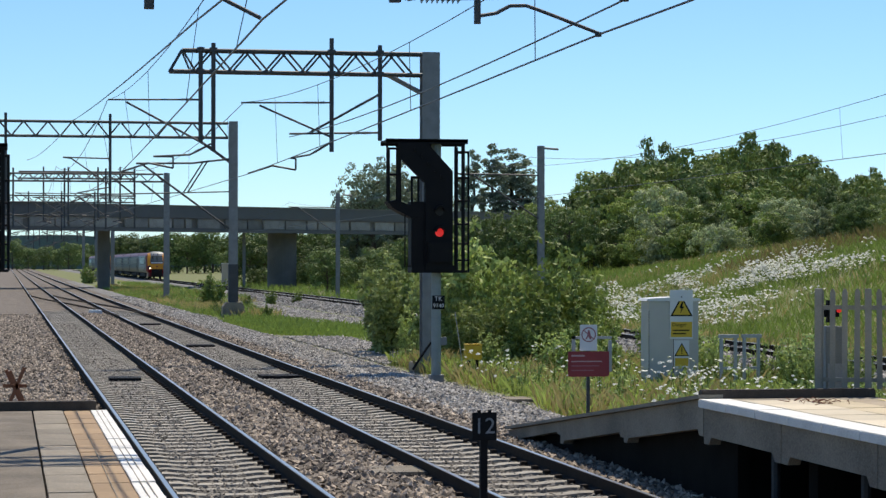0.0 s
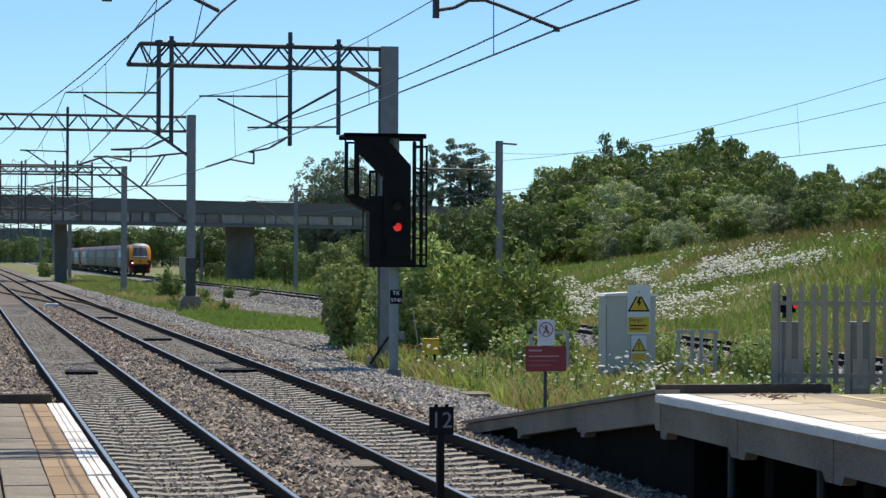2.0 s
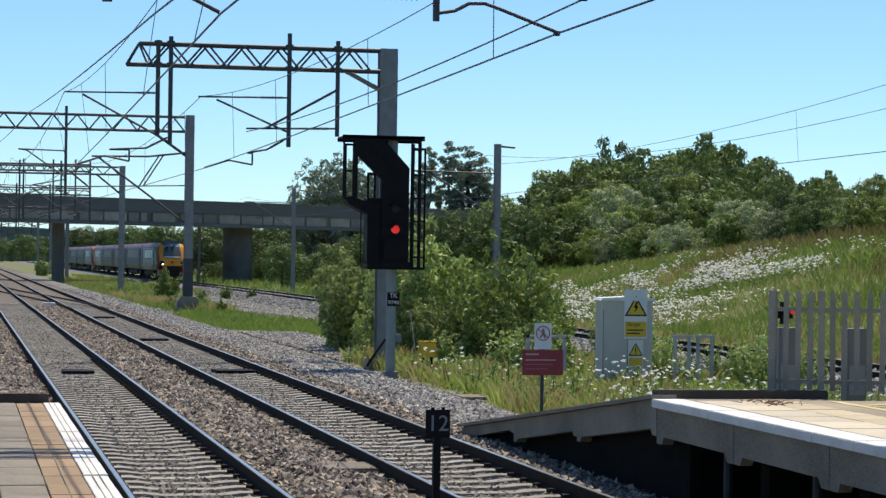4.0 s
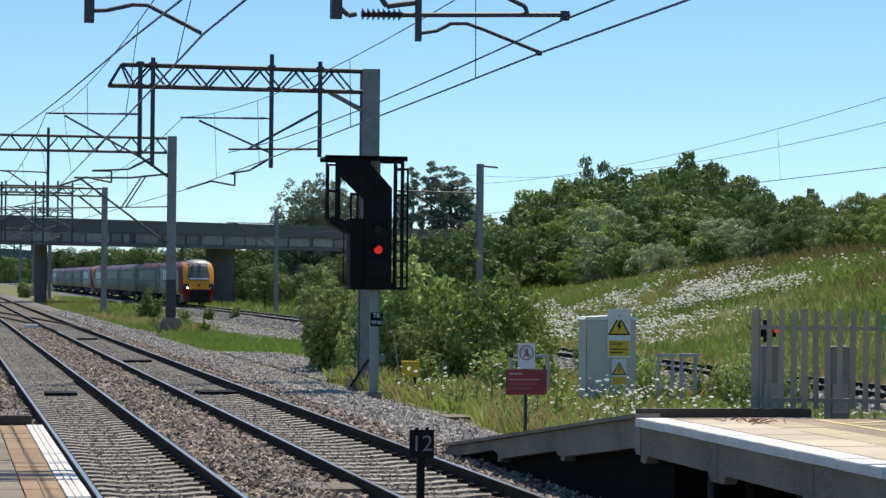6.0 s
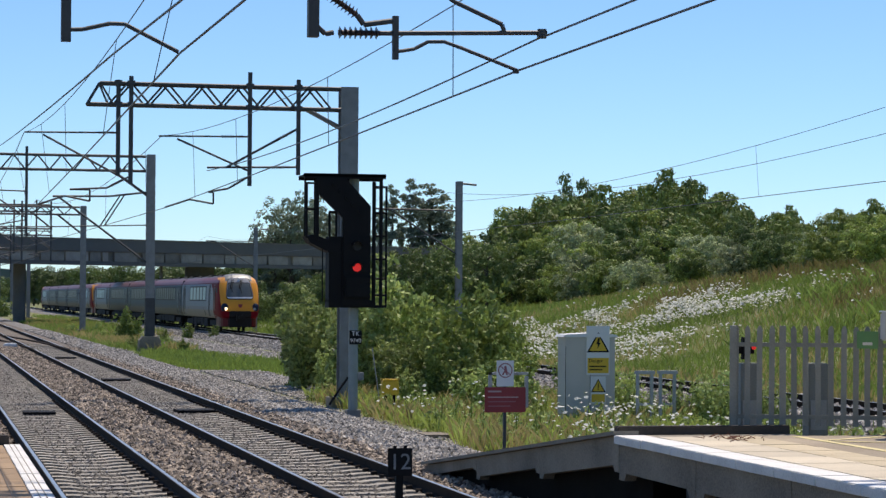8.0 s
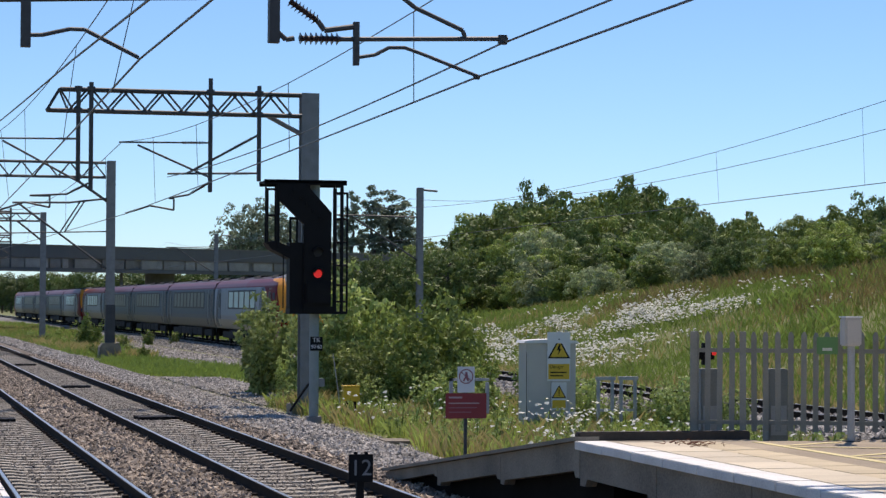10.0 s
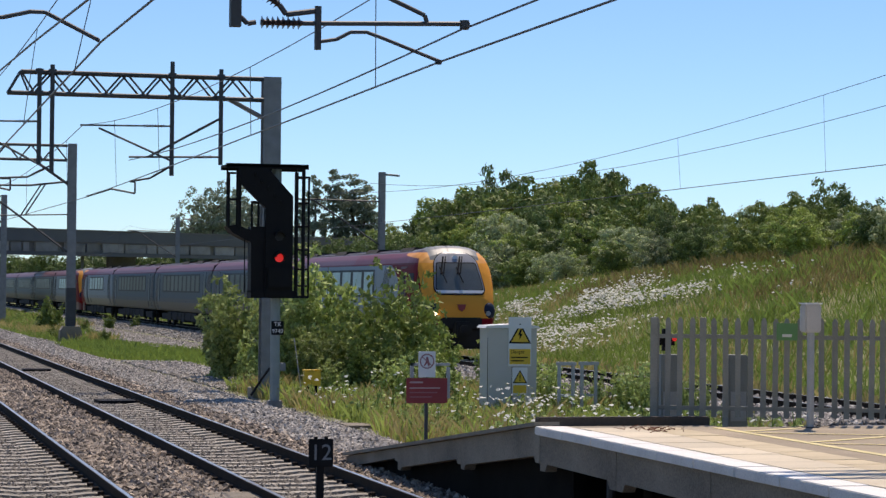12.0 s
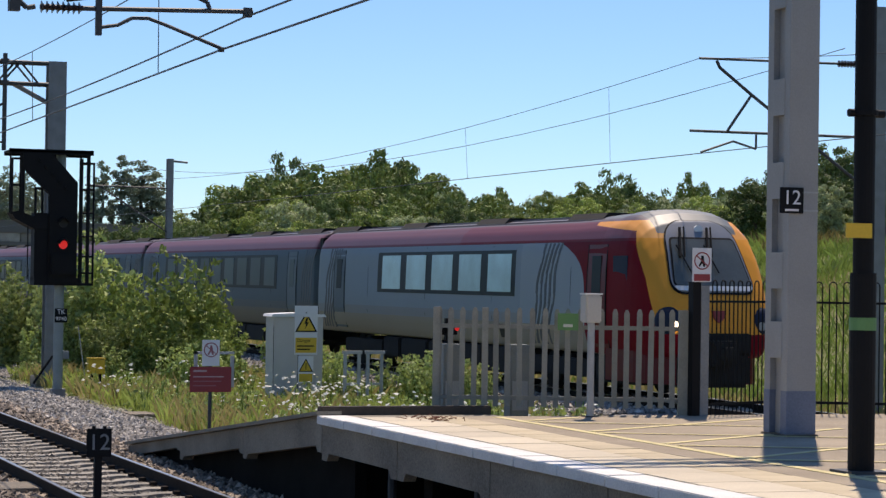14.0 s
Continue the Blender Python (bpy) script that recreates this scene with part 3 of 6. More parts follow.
        part("hatch_line", B((0, -0.04, PLAT + 0.002, 3.2 if k else 0.9, 0.04, PLAT + 0.006)), "yellow", p, at=pose(8.77, y0, 0, 0, 0, 32))
        part("hatch_line", B((0, -0.03, PLAT + 0.006, 2.3, 0.03, PLAT + 0.009)), "yellow", p, at=pose(8.77, y0 - 0.22, 0, 0, 0, -24))
    bm = bmesh.new()
    rg = random.Random(5)
    for k in range(36):
        x, y = 7.85 + rg.gauss(0, 0.14), 21.9 + rg.gauss(0, 0.2)
        rod(bm, (x, y, PLAT + 0.01), (x + rg.uniform(-0.1, 0.1), y + rg.uniform(-0.1, 0.1), PLAT + rg.uniform(0.02, 0.05)), 0.005, 4, 0.002)
    part("dead_weeds", bm, "rust", p, "dry brown weed debris")


platform_near()
platform_far()


# ---------------------------------------------------------------- overhead line
def truss(bm, x0, x1, y, zlo, zhi, pitch, r=0.05, slope_end=True, phase=0.0):
    """A flat lattice beam along x."""
    rod(bm, (x0 + (0.3 if slope_end else 0), y, zhi), (x1, y, zhi), r, 6)
    rod(bm, (x0, y, zlo), (x1, y, zlo), r, 6)
    if phase:
        rod(bm, (x0, y, zlo), (x0 + 0.3, y, zhi), r * 0.8, 5)
        rod(bm, (x0 + 0.3, y, zhi), (x0 + phase, y, zlo), r * 0.6, 5)
        x0 += phase
        x1 = x0 + pitch * int((x1 - x0) / pitch)
    n = max(2, round((x1 - x0) / pitch))
    for k in range(n):
        a, b, c = x0 + (x1 - x0) * k / n, x0 + (x1 - x0) * (k + 0.5) / n, x0 + (x1 - x0) * (k + 1) / n
        rod(bm, (a, y, zlo), (b, y, zhi), r * 0.6, 5)
        rod(bm, (b, y, zhi), (c, y, zlo), r * 0.6, 5)


def h_mast(parent, x, y, z0, z1, wx, wy, material, battens=False):
    f = 0.025
    part("column", prism([(x + a * wx / 2, y + b) for a, b in ((-1, -wy / 2), (1, -wy / 2), (1, -wy / 2 + f), (0.05, -wy / 2 + f), (0.05, wy / 2 - f), (1, wy / 2 - f), (1, wy / 2), (-1, wy / 2), (-1, wy / 2 - f), (-0.05, wy / 2 - f), (-0.05, -wy / 2 + f), (-1, -wy / 2 + f))], z0, z1, "z"), material, parent)
    part("footing", B((x - 0.45, y - 0.45, z0 - 0.5, x + 0.45, y + 0.45, z0 + 0.12), bevel=0.02), "concrete", parent)


def insulator(parent, p, q, r=0.05):
    """One turned body: a core with eight flaring sheds."""
    p, q = Vector(p), Vector(q)
    m = Matrix.Translation(p) @ (q - p).to_track_quat("Z", "Y").to_matrix().to_4x4()
    prof = [(0.0, r * 0.45)]
    for k in range(8):
        prof += [((k + 0.18) / 8, r * 0.45), ((k + 0.25) / 8, r * 1.05), ((k + 0.55) / 8, r * 0.6), ((k + 0.72) / 8, r * 0.45)]
    prof.append((1.0, r * 0.45))
    n, length = 12, (q - p).length
    v = [m @ Vector((rr * math.cos(6.2832 * k / n), rr * math.sin(6.2832 * k / n), u * length)) for u, rr in prof for k in range(n)]
    f = [(a * n + k, a * n + (k + 1) % n, (a + 1) * n + (k + 1) % n, (a + 1) * n + k) for a in range(len(prof) - 1) for k in range(n)]
    f += [tuple(range(n))[::-1], tuple((len(prof) - 1) * n + k for k in range(n))]
    return raw("insulator", v, f, "insul", parent, "ribbed brown insulator")


def gantry_one():
    """Cantilever lattice gantry behind the colour light."""
    y = 57.0
    g = thing("overhead_gantry", "grey steel cantilever gantry with lattice beam and drop tubes", "overhead gantry", group="overhead line gantries")
    h_mast(g, 10.41, y, -0.3, 7.55, 0.44, 0.4, "galv")
    bm = bmesh.new()
    for dy, ph in ((-0.16, 0.62), (0.16, 0.52)):
        truss(bm, 3.93, 10.2, y + dy, 6.98, 7.5, 0.90, 0.045, True, ph)
    for k in range(8):
        rod(bm, (3.93 + 0.87 * k, y - 0.16, 6.98), (3.93 + 0.87 * k, y + 0.16, 6.98), 0.025, 5)
    part("lattice_beam", bm, "galv_dk", g)
    part("knee_brace", rods(((10.19, y, 6.54), (9.3, y, 7.0), 0.06)), "galv", g)
    for x, z0, z1 in ((4.67, 5.25, 7.57), (4.98, 5.03, 7.67), (7.9, 5.03, 7.84), (9.11, 5.32, 7.69)):
        part("drop_tube", rods(((x, y - 0.24, z0), (x, y - 0.24, z1), 0.055)), "galv_dk", g)
        for z in (6.93, 7.46):
            part("clamp", B((x - 0.09, y - 0.3, z, x + 0.09, y - 0.16, z + 0.1)), "galv_dk", g)
    yy = y - 0.24
    for name, pts, r in (
        ("top_tube", ((2.42, 6.25), (4.67, 6.28)), 0.022), ("stay_tube", ((2.86, 6.2), (4.92, 5.11)), 0.026),
        ("top_tube", ((5.66, 6.22), (7.91, 6.25)), 0.022), ("stay_tube", ((6.11, 6.16), (7.86, 5.41)), 0.026),
        ("stay_tube", ((9.11, 6.48), (7.34, 5.49)), 0.03), ("registration_tube", ((6.85, 5.47), (9.11, 5.52)), 0.026),
        ("registration_tube", ((7.84, 5.24), (7.37, 4.96), (6.88, 4.87), (7.01, 4.86), (7.01, 4.58), (6.43, 4.68), (5.83, 4.48)), 0.024),
        ("registration_tube", ((4.92, 5.2), (4.41, 4.93), (3.52, 4.88), (4.0, 4.88), (4.0, 4.6), (3.4, 4.72), (2.75, 4.5)), 0.024)):
        tube_path(name, [(a, yy, b) for a, b in pts], r, "galv_dk", g)
    for a, b in (((4.2, yy, 6.275), (4.6, yy, 6.28)), ((7.2, yy, 6.24), (7.75, yy, 6.25)), ((8.5, yy, 6.14), (8.95, yy, 6.39)), ((7.75, yy, 5.19), (7.45, yy, 5.01)), ((8.45, yy, 5.5), (8.9, yy, 5.515)), ((4.8, yy, 5.13), (4.5, yy, 4.98))):
        insulator(g, a, b, 0.045)


def gantry_far(y, x1, ztop, depth, x0, tubes, group="overhead line gantries", mast2=True, mast1=True):
    g = thing("overhead_gantry", "distant grey lattice gantry spanning the main tracks", "overhead gantry", group=group)
    if mast1:
        h_mast(g, x1, y, -0.3, ztop + 0.1, 0.42, 0.4, "galv")
    if mast2:
        h_mast(g, x0, y, -0.3, ztop + 0.1, 0.5, 0.45, "galv")
    if y < 120:
        part("footing", prism([(-0.56, -0.45), (0.56, -0.45), (0.52, 0.12), (0.36, 0.32), (-0.36, 0.32), (-0.52, 0.12)], y - 0.5, y + 0.5, "y"), "concrete", g, "weathered concrete footing", at=pose(x1, 0, 0))
        part("sleeve", B((x1 - 0.24, y - 0.235, 0.33, x1 + 0.24, y + 0.235, 2.2), bevel=0.02), "galv_dk", g, "dark painted lower sleeve")
    bm = bmesh.new()
    truss(bm, x0, x1 - 0.25, y, ztop - depth, ztop, 1.15, 0.07, False)
    part("lattice_beam", bm, "galv_dk", g)
    part("knee_brace", rods(((x1 - 0.2, y, ztop - 1.9), (x1 - 1.9, y, ztop - depth), 0.07)), "galv_dk", g)
    for x in tubes:
        part("drop_tube", rods(((x, y, ztop - 4.0), (x, y, ztop + 0.4), 0.07)), "galv_dk", g)
        tube_path("cantilever", [(x, y, ztop - 1.8), (x - 2.3, y, ztop - 1.75), (x - 1.9, y, ztop - 1.8), (x, y, ztop - 3.1)], 0.035, "galv_dk", g)
        tube_path("registration_tube", [(x, y, ztop - 3.2), (x - 1.6, y, ztop - 3.5), (x - 0.9, y, ztop - 3.6), (x - 2.6, y, ztop - 4.2)], 0.03, "galv_dk", g)


def gantry_near():
    """The gantry over the platform ends: its column carries the plate, the arms hang from drop tubes."""
    y = 19.3
    g = thing("overhead_gantry", "grey steel portal gantry with arms reaching over both tracks", "overhead gantry", group="overhead line gantries")
    x, wx, wy, z1 = 10.51, 0.30, 0.44, 7.4
    f = 0.03
    part("column", prism([(x + a, y + b) for a, b in ((-wx / 2, -wy / 2), (wx / 2, -wy / 2), (wx / 2, wy / 2), (-wx / 2, wy / 2), (-wx / 2, wy / 2 - 0.11), (-wx / 2 + 0.06, wy / 2 - 0.11), (-wx / 2 + 0.06, -wy / 2 + 0.11), (-wx / 2, -wy / 2 + 0.11))], PLAT, z1, "z"), "lt_post", g)
    for z in (PLAT + 0.72, 2.28, 3.12, 3.9, 4.9, 5.9):
        part("batten", B((x - wx / 2 - 0.004, y - wy / 2 + 0.1, z, x - wx / 2 + 0.04, y + wy / 2 - 0.1, z + 0.34)), "lt_post", g)
    for ya, yb in ((y - wy / 2 - 0.003, y - wy / 2 + 0.112), (y + wy / 2 - 0.112, y + wy / 2 + 0.003)):
        part("painted_base", B((x - wx / 2 - 0.003, ya, PLAT + 0.02, x + wx / 2 + 0.003, yb, PLAT + 0.42)), "blue_paint", g, "scuffed blue-grey base paint")
    # thin dark slab added where the column's foot has only its shadow
    part("plinth", B((x - 0.17, y - 0.25, PLAT - 0.01, x + 0.17, y + 0.25, PLAT + 0.018), bevel=0.005), "concrete_dk", g)
    plate = part("number_plate", B((x - 0.25, y - wy / 2 - 0.02, 2.98, x - 0.01, y - wy / 2 - 0.006, 3.22)), "black", g, "black plate with white number")
    lettering("lettering", "12", 0.19, "sign_white", plate, pose(x - 0.13, y - wy / 2 - 0.022, 3.12) @ FRONT)
    part("small_print", B((x - 0.20, y - wy / 2 - 0.023, 3.0, x - 0.06, y - wy / 2 - 0.02, 3.02)), "sign_white", plate)
    for z in (3.0, 3.17):
        part("strap", B((x - 0.01, y - wy / 2 - 0.006, z, x + wx / 2 + 0.004, y - wy / 2 - 0.001, z + 0.015)), "galv_lt", g)
    h_mast(g, -3.2, y, 0.9, 7.4, 0.3, 0.4, "galv")
    bm = bmesh.new()
    for dy in (-0.2, 0.2):
        truss(bm, -3.0, 10.3, y + dy, 6.6, 7.2, 0.9, 0.045, False)
    part("lattice_beam", bm, "galv_dk", g)
    # arms over track 2
    part("drop_tube", B((3.18, y - 0.05, 4.50, 3.27, y + 0.05, 6.6)), "galv_dk", g)
    part("drop_tube", B((1.12, y - 0.045, 4.40, 1.2, y + 0.045, 6.6)), "galv_dk", g)
    tube_path("bracket", [(3.25, y, 4.60), (3.33, y, 4.53), (3.4, y, 4.545)], 0.022, "galv_dk", g)
    insulator(g, (3.44, y, 4.545), (3.80, y, 4.55), 0.052)
    tube_path("arm_tube", [(3.80, y, 4.55), (5.27, y, 4.60)], 0.021, "galv_dk", g)
    part("arm_bracket", B((3.91, y - 0.025, 4.33, 3.96, y + 0.025, 4.70)), "galv_dk", g)
    tube_path("registration_arm", [(3.96, y, 4.40), (4.1, y, 4.425), (4.22, y, 4.49), (4.36, y, 4.495), (4.5, y, 4.45), (5.0, y, 4.27)], 0.016, "galv_dk", g)
    tube_path("stay_tube", [(3.5, y, 6.4), (3.9, y, 5.25), (4.45, y, 4.84), (4.87, y, 4.66), (4.89, y, 4.60)], 0.02, "galv_dk", g)
    insulator(g, (3.36, y, 4.86), (3.60, y, 4.70), 0.05)
    tube_path("bracket", [(3.60, y, 4.70), (3.66, y, 4.62), (3.95, y, 4.665)], 0.024, "galv_dk", g)
    part("wire_clamp", B((5.19, y - 0.03, 4.55, 5.26, y + 0.03, 4.63)), "galv_dk", g)
    part("wire_clamp", B((4.97, y - 0.02, 4.24, 5.02, y + 0.02, 4.28)), "galv_dk", g)
    # arm over track 1
    tube_path("registration_arm", [(1.2, y, 4.50), (1.30, y, 4.505), (1.52, y, 4.56), (1.64, y, 4.56), (2.09, y, 4.34)], 0.018, "galv_dk", g)
    tube_path("arm_tube", [(0.9, y, 4.78), (2.6, y, 4.86)], 0.02, "galv_dk", g)


def wires():
    g = thing("overhead_wires", "dark contact and catenary wires with droppers over the tracks", "overhead wires", kind="structure")

    def span(name, a, b, sag, r=0.011, n=14):
        a, b = Vector(a), Vector(b)
        pts = [a.lerp(b, k / n) - Vector((0, 0, 4 * sag * (k / n) * (1 - k / n))) for k in range(n + 1)]
        tube_path(name, pts, r, "wire", g)
        return pts

    runs = (((5.4, -20, 4.35), (5.0, 19.3, 4.26), (5.83, 57, 4.47), (5.3, 115, 4.75), (5.7, 172, 4.8), (5.5, 300, 5.0)),
            ((2.6, -20, 4.35), (2.1, 19.3, 4.33), (2.75, 57, 4.5), (2.2, 115, 4.75), (2.6, 172, 4.8), (2.4, 300, 5.0)))
    tops = (((4.8, -20, 5.4), (5.0, 19.3, 5.17), (5.76, 57, 6.25), (5.5, 115, 7.0), (5.5, 172, 7.0), (5.5, 300, 7.0)),
            ((1.6, -20, 6.0), (2.46, 19.3, 5.85), (2.42, 57, 6.25), (2.4, 115, 7.0), (2.4, 172, 7.0), (2.4, 300, 7.0)))
    for low, high in zip(runs, tops):
        for (a, b), (c, d) in zip(zip(low, low[1:]), zip(high, high[1:])):
            lo = span("contact_wire", a, b, 0.02, 0.010)
            hi = span("catenary_wire", c, d, (0.34 if c[0] > 4 else 0.43) if a[1] < 30 else 0.75, 0.007 if a[1] < 30 else 0.010)
            for k in (1, 4, 8, 11):
                tube_path("dropper", [hi[k], lo[k]], 0.005, "wire", g)
    # the outer track's line
    lo3 = ((20.0, 0, 4.9), (20.4, 41.4, 4.9), (20.5, 103.5, 4.9), (20.1, 168, 4.9), (20.3, 240, 4.9))
    hi3 = ((20.3, 0, 6.8), (20.35, 41.4, 6.78), (20.3, 103.5, 6.75), (20.3, 168, 6.7), (20.3, 240, 6.7))
    for (a, b), (c, d) in zip(zip(lo3, lo3[1:]), zip(hi3, hi3[1:])):
        lo = span("contact_wire", a, b, 0.03, 0.009)
        hi = span("catenary_wire", c, d, 0.92, 0.007, 28)
        for k in (2, 6, 13, 21):
            foot = lo[0].lerp(lo[-1], k / 28)
            tube_path("dropper", [hi[k], foot - Vector((0, 0, 0.03))], 0.004, "wire", g)
    span("feeder_wire", (23.6, 41.4, 7.13), (23.6, 103.5, 7.13), 0.97, 0.008)
    span("feeder_wire", (23.6, 103.5, 7.13), (23.6, 168, 7.1), 0.7, 0.010)
    span("catenary_wire", (5.4, -20, 4.9), (5.23, 19.3, 4.56), 0.1, 0.010)
    span("catenary_wire", (5.22, 19.3, 4.56), (6.85, 56.76, 5.39), 0.15, 0.010)
    span("catenary_wire", (1.6, 57, 5.75), (1.54, 19.3, 4.30), 0.05, 0.009)
    span("catenary_wire", (1.6, 57, 5.75), (1.0, 115, 7.3), 0.2, 0.010)
    span("catenary_wire", (1.54, 19.3, 4.30), (1.53, 11.0, 3.98), 0.0, 0.009)
    span("catenary_wire", (1.53, 11.0, 3.98), (1.5, -20, 4.5), 0.05, 0.009)


def outer_masts():
    for y, h in ((41.4, 8.0), (103.5, 7.65), (168.0, 7.35), (236.0, 7.3)):
        g = thing("overhead_mast", "grey steel overhead line mast beside the outer track", "overhead mast", group="outer line masts")
        h_mast(g, 24.35 if y < 60 else 24.08 if y < 120 else 23.85, y, -0.3, h, 0.28, 0.3, "galv")
        if y < 60:
            for name, pts, r in (("top_tube", ((20.33, 6.78), (24.25, 6.82)), 0.025), ("stay_tube", ((20.72, 6.75), (20.78, 6.62), (21.5, 6.1), (24.25, 4.2)), 0.035),
                                 ("stay_tube", ((21.5, 6.1), (20.97, 5.36)), 0.03), ("registration_tube", ((20.15, 5.34), (24.25, 5.34)), 0.028), ("registration_arm", ((21.61, 5.33), (21.61, 5.02), (21.1, 5.16), (20.39, 4.92)), 0.022)):
                tube_path(name, [(a, y, b) for a, b in pts], r, "galv_dk", g)
            insulator(g, (23.45, y, 6.81), (24.0, y, 6.82), 0.07)
        else:
            tube_path("cantilever", [(24.0, y, 6.3), (20.2, y, 6.35), (20.9, y, 6.3), (24.0, y, 4.3)], 0.035, "galv_dk", g)
            part("lamp_arm", rods(((24.2, y, h - 0.1), (24.9, y, h - 0.15), 0.05)), "galv", g)


gantry_near()
gantry_one()
gantry_far(115.0, 11.08, 9.2, 0.72, -8.0, (5.02, -0.03))
def anchor_struts():
    g = thing("anchor_frame", "dark steel strut and stay frame fixed to the gantry mast", "overhead steelwork")
    y = 114.7
    tube_path("strut", [(10.85, y, 7.42), (9.04, y, 7.2), (6.27, y, 7.16)], 0.05, "galv_dk", g)
    tube_path("stay", [(10.85, y, 3.97), (6.5, y, 7.17)], 0.05, "galv_dk", g)
    for a in (9.75, 9.55):
        tube_path("hanger", [(a, y, 7.25), (a - 0.95, y, 5.75)], 0.035, "galv_dk", g)
    tube_path("strut", [(10.85, y, 5.8), (4.5, y, 5.62)], 0.03, "galv_dk", g)


anchor_struts()
gantry_far(172.0, 11.65, 8.8, 0.55, -14.0, (9.3, 7.2, 4.2, 0.5, -3.5))
gantry_far(192.0, 10.6, 9.7, 0.55, 1.0, (9.2, 7.4, 5.0, 3.0), mast2=False, mast1=False)
gantry_far(300.0, 12.4, 9.6, 0.6, -18.0, (9.0, 6.0, 2.5, -1.0, -5.0))
gantry_far(215.0, 12.0, 8.4, 0.6, -16.0, (8.0, 5.0, 2.0, -2.0), mast1=False)
gantry_far(268.0, 12.0, 8.6, 0.7, -20.0, (8.0, 4.6, 0.5, -4.0))
gantry_far(330.0, 12.5, 8.6, 0.7, -20.0, (8.0, 4.6, 0.5, -4.0))
gantry_far(400.0, 13.0, 8.6, 0.7, -20.0, (8.0, 4.6, 0.5, -4.0))
outer_masts()
wires()


# ---------------------------------------------------------------- colour light signals
def colour_light(m, label, lit=True):
    """Head of four aspects and a slanted feather arm, caged by a maintainer's platform. Origin at the foot of the post."""
    s = thing("railway_signal", label, "railway signal", m, group="colour light signals")
    part("post", rods(((0.0, 0, -0.3), (0.0, 0, 5.0), 0.11), n=16), "post_paint", s, "bluish galvanised post", smooth=False)
    part("foot_plate", B((-0.15, -0.15, -0.4, 0.15, 0.15, -0.22)), "galv", s)
    y0 = -0.32
    part("backboard", B((-0.32, y0 - 0.06, 2.10, 0.31, y0 + 0.16, 4.02), bevel=0.02), "black", s)
    part("base_box", B((-0.62, y0 - 0.02, 2.07, 0.36, y0 + 0.5, 2.24), (-0.62, y0 + 0.02, 2.2, -0.29, y0 + 0.45, 3.66)), "black", s)
    arm = prism([(-0.90, 4.96), (-0.26, 4.96), (0.31, 4.34), (0.31, 3.95), (-0.32, 3.95), (-0.32, 4.08), (-0.88, 4.62)], y0 - 0.05, y0 + 0.12, "y")
    part("feather_arm", arm, "black", s, "slanted route indicator arm")
    for k in range(5):
        c = Vector((-0.52 + 0.145 * k, y0 - 0.05, 4.82 - 0.15 * k))
        part("feather_lens", rods((c, c + Vector((0, -0.05, 0)), 0.045), n=12), "black", s)
    for k, z in enumerate((3.44, 2.97)):
        on = lit and k == 1
        part("lens", rods(((0.0, y0 - 0.07, z), (0.0, y0 - 0.085, z), 0.095), n=20), "red_lamp" if on else "black_gl", s, "glowing red lamp" if on else "dark unlit lens")
        bm = bmesh.new()
        for j in range(9):
            a = radians(20 + 140 * j / 8)
            rod(bm, (0.12 * math.cos(a), y0 - 0.06, z + 0.12 * math.sin(a)), (0.11 * math.cos(a), y0 - 0.28, z + 0.11 * math.sin(a)), 0.024, 4)
        part("hood", bm, "black", s)
    part("indicator_box", B((-0.27, y0 - 0.17, 2.30, 0.29, y0 - 0.05, 2.76), bevel=0.015), "black", s)
    part("indicator_screen", B((-0.22, y0 - 0.176, 2.36, 0.24, y0 - 0.172, 2.68)), "black", s)
    # cage: a framed box on both sides under one tray roof
    for x, y, z0, z1, r in ((-1.13, 0.02, 3.62, 4.86, 0.028), (-0.89, 0.02, 3.55, 4.98, 0.042), (-1.08, 0.55, 3.62, 4.98, 0.022), (-0.86, 0.55, 3.5, 4.98, 0.022),
                            (-0.61, 0.02, 3.66, 4.2, 0.028), (-0.46, 0.02, 3.66, 4.2, 0.028), (-0.75, 0.1, 2.2, 3.45, 0.014),
                            (0.40, 0.04, 2.1, 4.88, 0.045), (0.56, 0.04, 2.1, 4.98, 0.042), (0.69, 0.08, 2.1, 4.8, 0.024), (0.50, 0.6, 2.1, 4.98, 0.022), (0.67, 0.6, 2.1, 4.8, 0.022)):
        part("cage_bar", rods(((x, y0 + y, z0), (x, y0 + y, z1), r)), "black", s)
    for z in (2.35, 2.72, 3.16, 3.68, 4.2, 4.78):
        part("cage_hoop", rods(((0.40, y0 + 0.04, z), (0.69, y0 + 0.08, z), 0.022), ((0.69, y0 + 0.08, z), (0.67, y0 + 0.6, z), 0.02), ((0.67, y0 + 0.6, z), (0.50, y0 + 0.6, z), 0.018)), "black", s)
    for z in (3.64, 4.26, 4.84):
        part("cage_hoop", rods(((-0.89, y0 + 0.02, z), (-1.13, y0 + 0.02, z), 0.024), ((-1.13, y0 + 0.02, z), (-1.08, y0 + 0.55, z), 0.02)), "black", s)
    part("cage_hoop", rods(((-0.63, y0 + 0.02, 4.2), (-0.44, y0 + 0.02, 4.2), 0.03)), "black", s)
    part("cage_roof", B((-1.2, y0 - 0.02, 4.99, 0.66, y0 + 0.75, 5.03), (-1.2, y0 - 0.02, 4.95, 0.66, y0 + 0.03, 5.06), (-1.2, y0 + 0.70, 4.93, 0.66, y0 + 0.75, 5.03)), "black", s)
